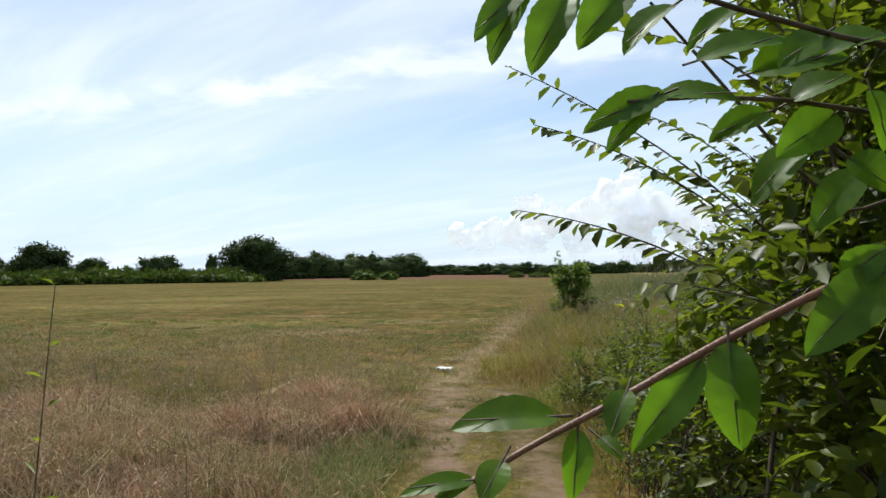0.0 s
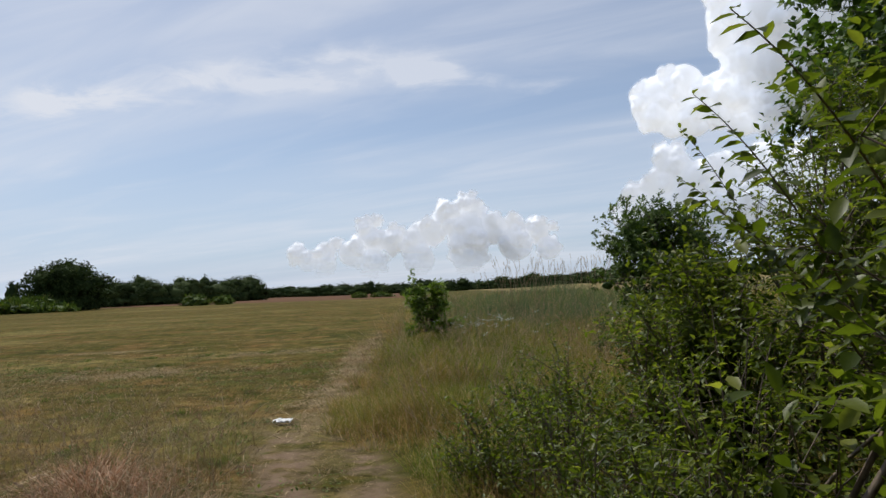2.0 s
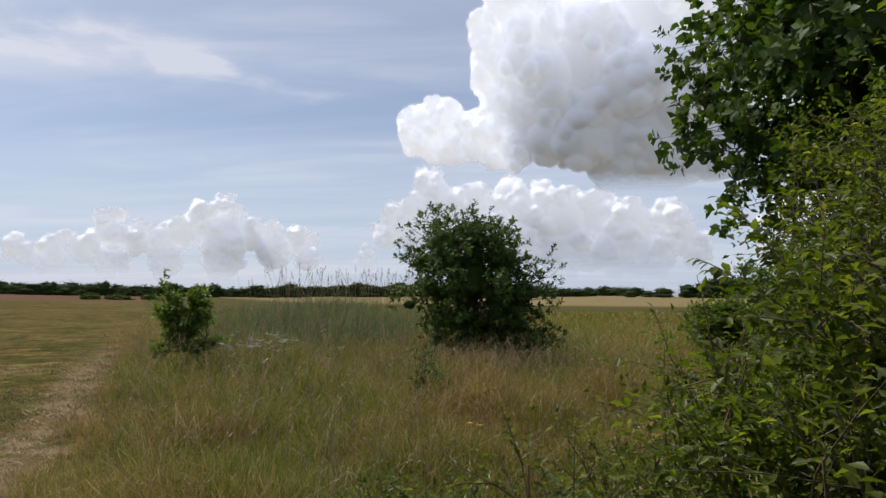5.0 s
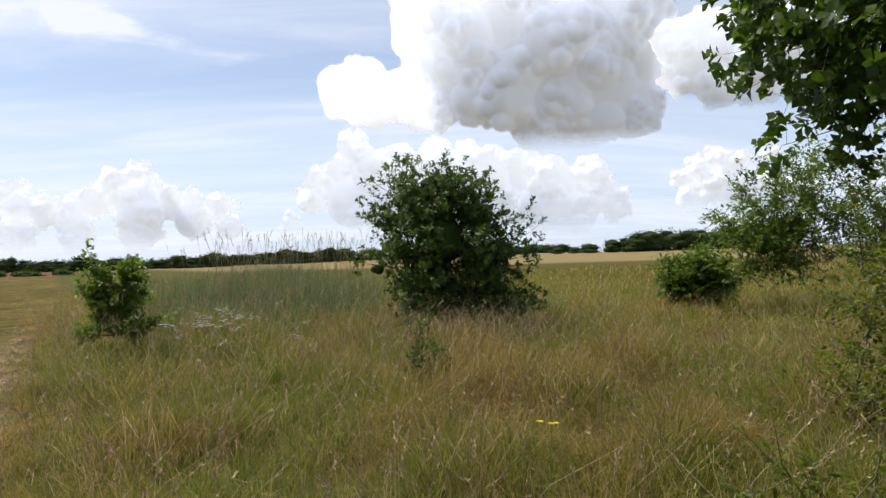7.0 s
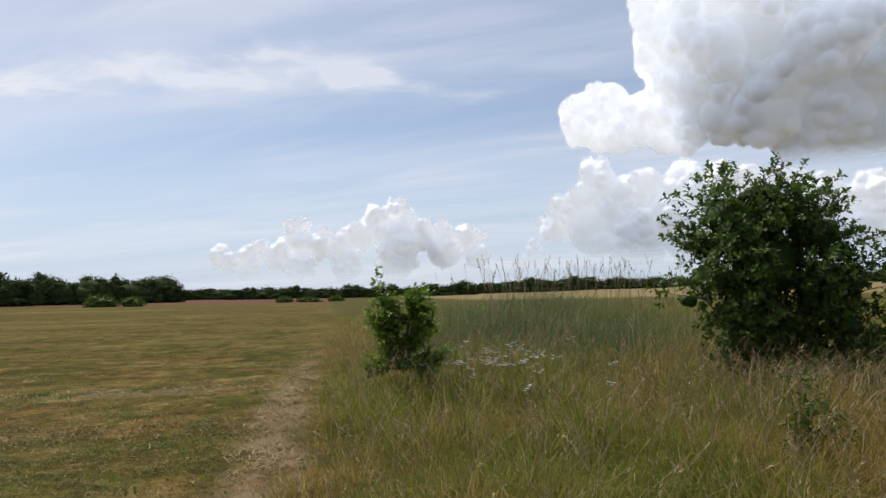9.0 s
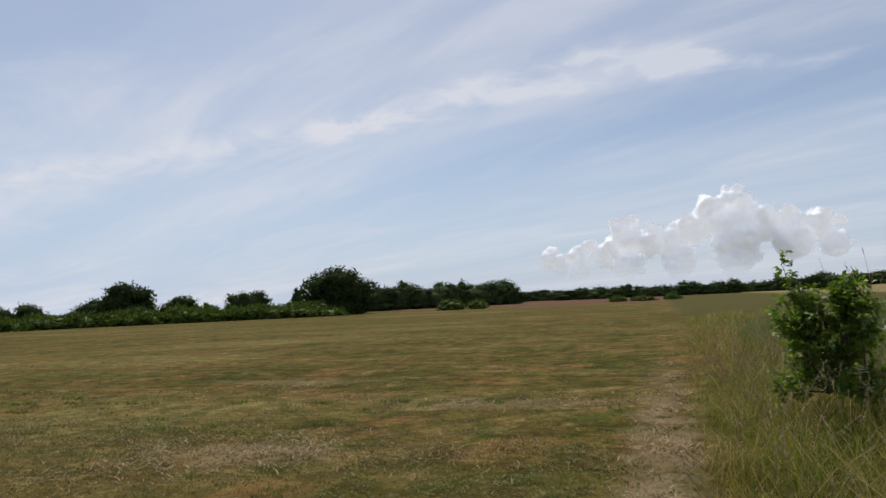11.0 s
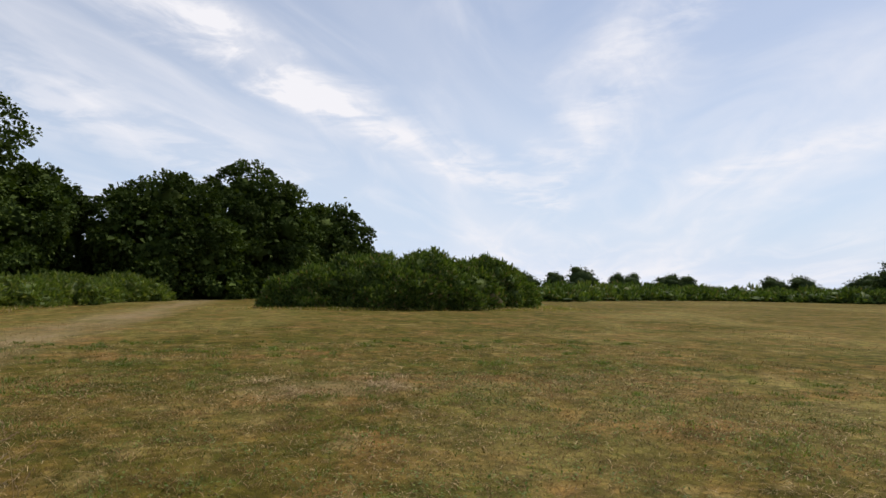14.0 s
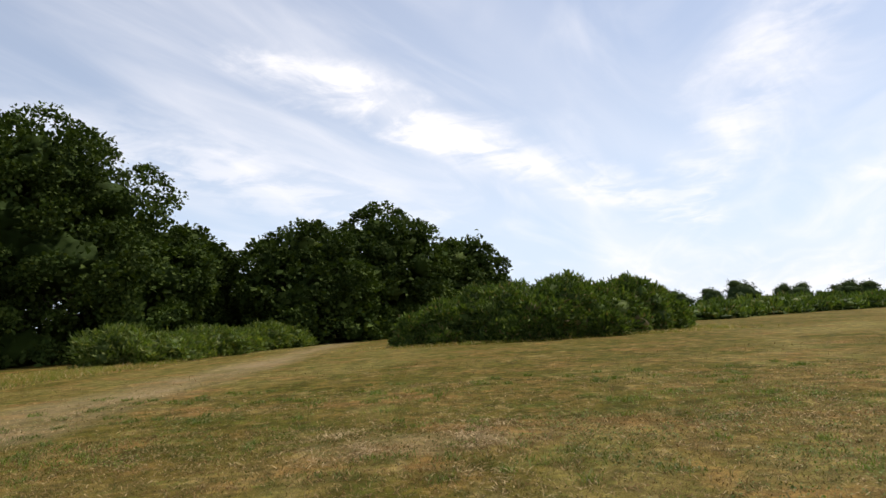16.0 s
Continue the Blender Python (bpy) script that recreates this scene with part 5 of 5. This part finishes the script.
# loose clippings lying on the mown ground, and low clover
vx, vy = [], []
for n, x0, x1, y0, y1 in [(12000, -6, 1.0, 9.5, 17), (9000, -13, -4.5, 6, 18), (14000, -18, 1.5, 5, 21), (6000, -1.5, 1.2, 6, 11)]:
    a, b = scatter(n, x0, x1, y0, y1)
    vx.append(a), vy.append(b)
vx, vy = np.concatenate(vx), np.concatenate(vy)
ok = (vx < verge_edge(vy)) & (rng.uniform(size=len(vx)) < 0.15 + 0.85 * lumpy(vx, vy, 1.1, 3.7) ** 2)
vx, vy = vx[ok], vy[ok]
v, f = blades(np.stack([vx, vy, ground_z(vx, vy) + 0.012], 1), rng.uniform(0.012, 0.03, len(vx)), 0.0025 + 0.0007 * np.hypot(vx + 0.6, vy - 10), rng.uniform(2.0, 6.0, len(vx)), 0.12)
stuff("grass_clippings", v, f, M_HAY, "loose straw clippings scattered over mown grass", "grass")
a, b = scatter(52000, -15, 1.0, 6.5, 19)
ok = (a < verge_edge(b)) & ((b > 7.6) | (a > -7.5)) & (lumpy(a, b, 0.5, 8.8) * lumpy(a, b, 2.2, 1.1) > 0.32)
a, b = a[ok], b[ok]
al = np.stack([rng.normal(size=len(a)), rng.normal(size=len(a)), np.full(len(a), 0.5)], 1)
L = rng.uniform(0.014, 0.035, len(a))
lv, lf = leaves(LEAF_FOLD, np.stack([a, b, ground_z(a, b) + rng.uniform(0.005, 0.03, len(a))], 1), al, np.tile([0, 0, 1.0], (len(a), 1)), L, L * 0.8)
stuff("clover", lv, lf, M_BRAMBLE, "low green clover and weeds in mown grass", "clover")

# tufts that the mower left, green and standing a little higher
tx_, ty_ = scatter(260, -19, 0.4, 4.5, 20)
n_t = 60
a = (np.repeat(tx_, n_t) + rng.normal(scale=0.09, size=260 * n_t) * np.repeat(rng.uniform(0.5, 1.6, 260), n_t))
b = (np.repeat(ty_, n_t) + rng.normal(scale=0.09, size=260 * n_t) * np.repeat(rng.uniform(0.5, 1.6, 260), n_t))
v, f = blades(np.stack([a, b, ground_z(a, b) - 0.005], 1), rng.uniform(0.03, 0.11, len(a)), 0.003 + 0.0006 * np.hypot(a + 2.5, b - 11.5), rng.uniform(0.3, 1.6, len(a)), 0.3)
stuff("grass_tufts", v, f, M_BRAMBLE, "small green tufts standing in mown grass", "grass")
a, b = scatter(700, -17, 0.4, 5, 19)
v, f = blades(np.stack([a, b, ground_z(a, b) + 0.02], 1), rng.uniform(0.03, 0.05, len(a)), rng.uniform(0.004, 0.007, len(a)), rng.uniform(5, 11, len(a)), 0.07)
stuff("loose_straws", v, f, M_HAY, "long pale straws lying on mown grass", "straw")

# cut hay left lying
hay_at = [(-3.7, 16.4, 1.1, 0.7, 900), (-11.1, 11.0, 0.7, 0.35, 420), (-10.9, 12.6, 1.2, 0.3, 520), (0.55, 14.5, 0.25, 2.6, 900), (0.75, 20, 0.3, 3.2, 800), (0.1, 11.6, 0.35, 0.9, 450), (-1.6, 19.5, 1.6, 0.4, 420), (-15, 5.2, 3.5, 0.7, 1300), (-5.8, 21.5, 1.6, 0.4, 300)]
for hx, hy, ax, ay, n in hay_at:
    a, b = rng.normal(hx, ax * 0.8, 3 * n), rng.normal(hy, ay * 0.8, 3 * n)
    pick = np.argsort(-lumpy(a, b, 0.5, hx) - 0.5 * lumpy(a, b, 0.22, hy) + rng.uniform(0, 0.5, 3 * n))[:n]
    a, b = a[pick], b[pick]
    zz = ground_z(a, b) + 0.01 + 0.05 * np.exp(-(((a - hx) / ax) ** 2 + ((b - hy) / ay) ** 2)) * rng.uniform(0.2, 1, n)
    v, f = blades(np.stack([a, b, zz], 1), rng.uniform(0.02, 0.05, n), rng.uniform(0.006, 0.014, n), rng.uniform(2.0, 5.0, n), 0.15)
    stuff("cut_hay", v, f, M_HAY, "pale cut hay lying on the mown grass", "hay")
# rough grass under the oaks and round the gorse
vx, vy = [], []
for n, cx, cy, ax, ay in [(5000, -46, -1.2, 10, 0.9), (9000, -30, -3.0, 6, 1.2), (3500, -38.8, 14.5, 0.9, 3.5), (3000, -40.8, 22, 1.2, 4.5), (1500, -44, 28.6, 1.6, 0.8), (6000, -22, -5, 6, 1.4)]:
    vx.append(rng.normal(cx, ax * 0.7, n)), vy.append(rng.normal(cy, ay * 0.7, n))
vx, vy = np.concatenate(vx), np.concatenate(vy)
v, f = blades(np.stack([vx, vy, ground_z(vx, vy)], 1), rng.uniform(0.08, 0.32, len(vx)), rng.uniform(0.01, 0.024, len(vx)), rng.uniform(0.3, 1.8, len(vx)))
stuff("rough_grass", v, f, M_VERGE, "rough uncut grass below the gorse and oaks", "grass")

# ---- small things ----


def paint(name, c, rough=0.5):
    return plain_material(name, [(0.3, tuple(0.9 * q for q in c)), (0.7, c)], 30.0, rough, 0.15, None, 80.0)


M_PAPER = paint("crumpled_white_paper", (0.78, 0.78, 0.76), 0.7)
M_WHITE = paint("white_flower", (0.62, 0.65, 0.62), 0.7)
M_YELLOW = paint("yellow_flower", (0.75, 0.55, 0.02), 0.6)

n = 9
u, w = np.meshgrid(np.linspace(-1, 1, n), np.linspace(-1, 1, n))
crumple = np.array([[noise.noise(Vector((i * 0.55, j * 0.55, 3.0))) for i in range(n)] for j in range(n)])
pv = np.stack([u * 0.1 + 0.03 * crumple, w * 0.065 + 0.025 * crumple.T, 0.03 + 0.05 * crumple], -1).reshape(-1, 3)
pv[:, 2] -= pv[:, 2].min()
pf = [(j * n + i, j * n + i + 1, (j + 1) * n + i + 1, (j + 1) * n + i) for j in range(n - 1) for i in range(n - 1)]
lit = mesh_object("litter", pv, np.array(pf), M_PAPER, smooth_shade=False)
so = lit.modifiers.new("thickness", "SOLIDIFY")
so.thickness = 0.004
lit.location = (0.15, 10.6, float(ground_z(0.15, 10.6)) + 0.012)
tagged(lit, "crumpled piece of white paper lying on the path", "litter")

# ---- overhanging branch right by the start of the path ----
M_BIGLEAF = leaf_material("broad_leaf", [(0.0, (0.065, 0.135, 0.011)), (0.6, (0.105, 0.195, 0.018)), (1.0, (0.15, 0.25, 0.03))], 0.42, 0.6, 14.0, 0.35)
BRANCHES = [
    [(2.076, 2.08, 1.399), (2.02, 2.03, 1.377), (1.93, 1.985, 1.342), (1.851, 1.942, 1.308), (1.785, 1.912, 1.275), (1.724, 1.882, 1.248), (1.685, 1.865, 1.227), (1.66, 1.851, 1.219)],
    [(2.078, 2.074, 1.569), (1.991, 2.019, 1.567), (1.936, 1.989, 1.574), (1.881, 1.958, 1.58), (1.817, 1.927, 1.594), (1.753, 1.895, 1.592), (1.711, 1.888, 1.58)],
    [(2.099, 2.12, 1.514), (1.956, 2.055, 1.525), (1.875, 2.02, 1.524), (1.804, 1.988, 1.515)],
    [(2.226, 2.387, 1.479), (2.101, 2.316, 1.439), (2.015, 2.249, 1.495), (1.896, 2.173, 1.61), (1.841, 2.112, 1.647)],
]
LOW_LEAVES = [  # foot, tip, width
    ((1.742, 1.889, 1.267), (1.671, 1.856, 1.269), 0.028),
    ((1.851, 1.942, 1.303), (1.796, 1.915, 1.238), 0.027),
    ((1.872, 1.946, 1.316), (1.874, 1.928, 1.237), 0.034),
    ((2.011, 2.008, 1.37), (1.939, 1.978, 1.306), 0.040),
    ((1.685, 1.865, 1.227), (1.639, 1.837, 1.227), 0.014),
    ((1.704, 1.873, 1.239), (1.691, 1.851, 1.218), 0.021),
    ((1.756, 1.897, 1.257), (1.752, 1.878, 1.211), 0.020),
    ((1.793, 1.913, 1.283), (1.779, 1.891, 1.255), 0.020),
    ((1.772, 1.91, 1.248), (1.787, 1.893, 1.239), 0.012),
    ((1.979, 2.013, 1.362), (2.007, 1.997, 1.389), 0.026),
    ((1.681, 1.865, 1.226), (1.661, 1.841, 1.219), 0.013),
]
TOP_LEAVES = [  # foot, tip, width
    ((1.726, 1.891, 1.584), (1.687, 1.865, 1.539), 0.023),
    ((1.724, 1.89, 1.58), (1.697, 1.868, 1.522), 0.024),
    ((1.756, 1.896, 1.577), (1.726, 1.873, 1.515), 0.030),
    ((1.8, 1.924, 1.589), (1.761, 1.898, 1.539), 0.031),
    ((1.837, 1.941, 1.578), (1.793, 1.914, 1.539), 0.027),
    ((1.839, 2.004, 1.525), (1.767, 1.972, 1.493), 0.028),
    ((1.824, 1.996, 1.517), (1.785, 1.971, 1.473), 0.020),
    ((1.833, 2.013, 1.525), (1.9, 2.004, 1.522), 0.030),
    ((1.87, 2.038, 1.561), (1.95, 2.031, 1.58), 0.037),
    ((1.92, 2.048, 1.55), (2.001, 2.041, 1.566), 0.043),
]
BACK_LEAVES = [  # foot, tip, width
    ((1.932, 2.041, 1.512), (1.876, 2.012, 1.487), 0.026),
    ((1.956, 2.055, 1.524), (2.001, 2.041, 1.545), 0.038),
    ((1.975, 2.079, 1.492), (1.919, 2.051, 1.436), 0.034),
    ((2.004, 2.084, 1.518), (1.945, 2.054, 1.477), 0.038),
    ((2.022, 2.108, 1.479), (2.056, 2.095, 1.446), 0.041),
    ((1.979, 2.037, 1.559), (2.026, 2.025, 1.574), 0.042),
    ((2.027, 2.067, 1.534), (2.034, 2.05, 1.477), 0.031),
    ((1.891, 1.98, 1.587), (1.847, 1.954, 1.55), 0.019),
    ((1.972, 2.015, 1.572), (1.927, 1.988, 1.542), 0.029),
    ((2.05, 2.154, 1.473), (1.996, 2.126, 1.414), 0.035),
]
branch = thing("overhanging_branch", 2.4, 1.9, 1.3, "reddish hedge branch with broad bright green leaves", "branch")
origin = np.array(branch.location)


def rounded(points, k):
    p = np.array(points)
    w = np.linspace(0, 1, len(p))
    return np.stack([np.interp(np.linspace(0, 1, k), w, p[:, c]) for c in range(3)], 1)[None]


for i, pts in enumerate(BRANCHES):
    v, f = tubes(rounded(pts, 16) - origin, np.array([0.0042 if i == 0 else 0.0028]), np.array([0.0016]), 6)
    mesh_object("stem", v, f, M_REDTWIG if i == 0 else M_TWIG, branch)


def broad_leaf(foot, tip, width, k):
    """One broad leaf, folded along its midrib, with a toothed edge."""
    foot, tip = np.array(foot), np.array(tip)
    d = tip - foot
    L = np.linalg.norm(d)
    d = d / L
    up_ = np.array([0.35 * math.sin(k * 2.4), -0.8, 0.75 + 0.3 * math.cos(k * 1.7)])
    s = np.cross(d, up_)
    s /= np.linalg.norm(s)
    n = np.cross(s, d)
    rows_, cols = 19, 7
    u = np.linspace(0, 1, rows_)
    wv = np.linspace(-1, 1, cols)
    half = width * 0.57 * np.sin(np.pi * u ** 0.8) ** 0.7 * (1 + 0.05 * (np.arange(rows_) % 2))
    uu, ww = np.meshgrid(u, wv, indexing="ij")
    fold = 0.28 + 0.1 * math.sin(k)
    lift = np.abs(ww) * half[:, None] * fold + 0.05 * L * np.sin(np.pi * uu) - 0.12 * L * uu ** 2 + 0.006 * L * np.sin(uu * 40) * np.abs(ww)
    p = foot + d * (uu * L)[..., None] + s * (ww * half[:, None])[..., None] + n * lift[..., None]
    idx = np.arange(rows_ * cols).reshape(rows_, cols)
    q = np.stack([idx[:-1, :-1], idx[1:, :-1], idx[1:, 1:], idx[:-1, 1:]], -1).reshape(-1, 4)
    ob = mesh_object("leaf", p.reshape(-1, 3) - origin, q, M_BIGLEAF, branch)
    stalk, sf = tubes(np.array([[foot - d * 0.012, foot + d * L * 0.5, foot + d * L * 0.93]]) - origin + n * 0.0005, np.array([0.0012]), np.array([0.0004]), 4)
    mesh_object("midrib", stalk, sf, M_TWIG, ob)


for k, (foot, tip, width) in enumerate(LOW_LEAVES + TOP_LEAVES + BACK_LEAVES):
    broad_leaf(foot, tip, width, k)

# ---- weeds and flowers ----


def weed(x, y, h, label, leaf_mat, n_leaf, leaf, name="weed", lean=(0.0, 0.0), flower=None, heads=0):
    g = float(ground_z(x, y))
    t = thing(name, x, y, g, label, "weed")
    p = np.array([[0, 0, -0.02], [lean[0] * 0.4, lean[1] * 0.4, h * 0.5], [lean[0], lean[1], h]])
    path = bent(p[0:1], p[1:2], p[2:3], 9)
    v, f = tubes(path, np.array([0.0032]), np.array([0.0012]), 5)
    mesh_object("stem", v, f, M_TWIG if flower is None else leaf_mat, t)
    u = np.linspace(0.15, 1, n_leaf)
    pos = np.stack([np.interp(u, np.linspace(0, 1, 9), path[0, :, c]) for c in range(3)], 1)
    a = np.arange(n_leaf) * 2.4
    al = np.stack([np.cos(a), np.sin(a), 0.5 + 0 * a], 1)
    L = leaf * (1.1 - 0.6 * u)
    lv, lf = leaves(LEAF_FOLD, pos, al, np.tile([0, 0, 1.0], (n_leaf, 1)) + rng.normal(size=(n_leaf, 3)) * 0.2, L, L * 0.22)
    tagged(mesh_object("foliage", lv, lf, leaf_mat, t, smooth_shade=False), kind="stuff")
    for i in range(heads):
        c = path[0, -1] + np.array([rng.uniform(-0.06, 0.06), rng.uniform(-0.06, 0.06), rng.uniform(-0.02, 0.03)]) * (i > 0)
        m = 11
        b = np.arange(m) * 6.283 / m
        lv, lf = leaves(LEAF_CLUMP, np.tile(c, (m, 1)), np.stack([np.cos(b), np.sin(b), 0.25 + 0 * b], 1), np.tile([0, 0, 1.0], (m, 1)), np.full(m, 0.024), np.full(m, 0.012))
        mesh_object("flower_head", lv, lf, flower, t)
    return t


for wx, wy, wh, lx, ly in [(0.42, 2.85, 1.36, 0.08, 0.05), (0.3, 2.8, 1.1, -0.1, 0.0)]:
    weed(wx, wy, wh, "tall thin dark weed stalk with narrow leaves", M_HEDGE, 16, 0.09, "weed_stalk", (lx, ly))
for wx, wy, wh in [(0.15, 4.1, 0.62), (0.2, 4.25, 0.55), (-0.02, 4.6, 0.5)]:
    weed(wx, wy, wh, "upright grey-green leafy weed in dry grass", M_HEDGE, 40, 0.035, "leafy_weed")
for wx, wy, wh in [(3.5, 9.75, 0.52)]:
    weed(wx, wy, wh, "yellow ragwort in flower among verge grass", M_SAPLING, 14, 0.06, "yellow_flower", (0.03, 0.02), M_YELLOW, 3)
for i in range(46):
    wx, wy = 3.1 + rng.normal(scale=0.42), 16.0 + rng.normal(scale=0.75)
    weed(wx, wy, rng.uniform(0.45, 0.72), "white-flowered weed in the verge grass", M_REED, 7, 0.05, "white_flower", (rng.uniform(-0.1, 0.1), rng.uniform(-0.1, 0.1)), M_WHITE, 5)
# a few dark stalks standing above the dry grass
for i in range(6):
    wx, wy = rng.uniform(-4.5, -0.6), rng.uniform(5.0, 8.5)
    weed(wx, wy, rng.uniform(0.55, 0.8), "single thin dark stalk above dry grass", M_TWIG, 3, 0.05, "dry_stalk", (rng.uniform(-0.1, 0.1), rng.uniform(-0.1, 0.1)))
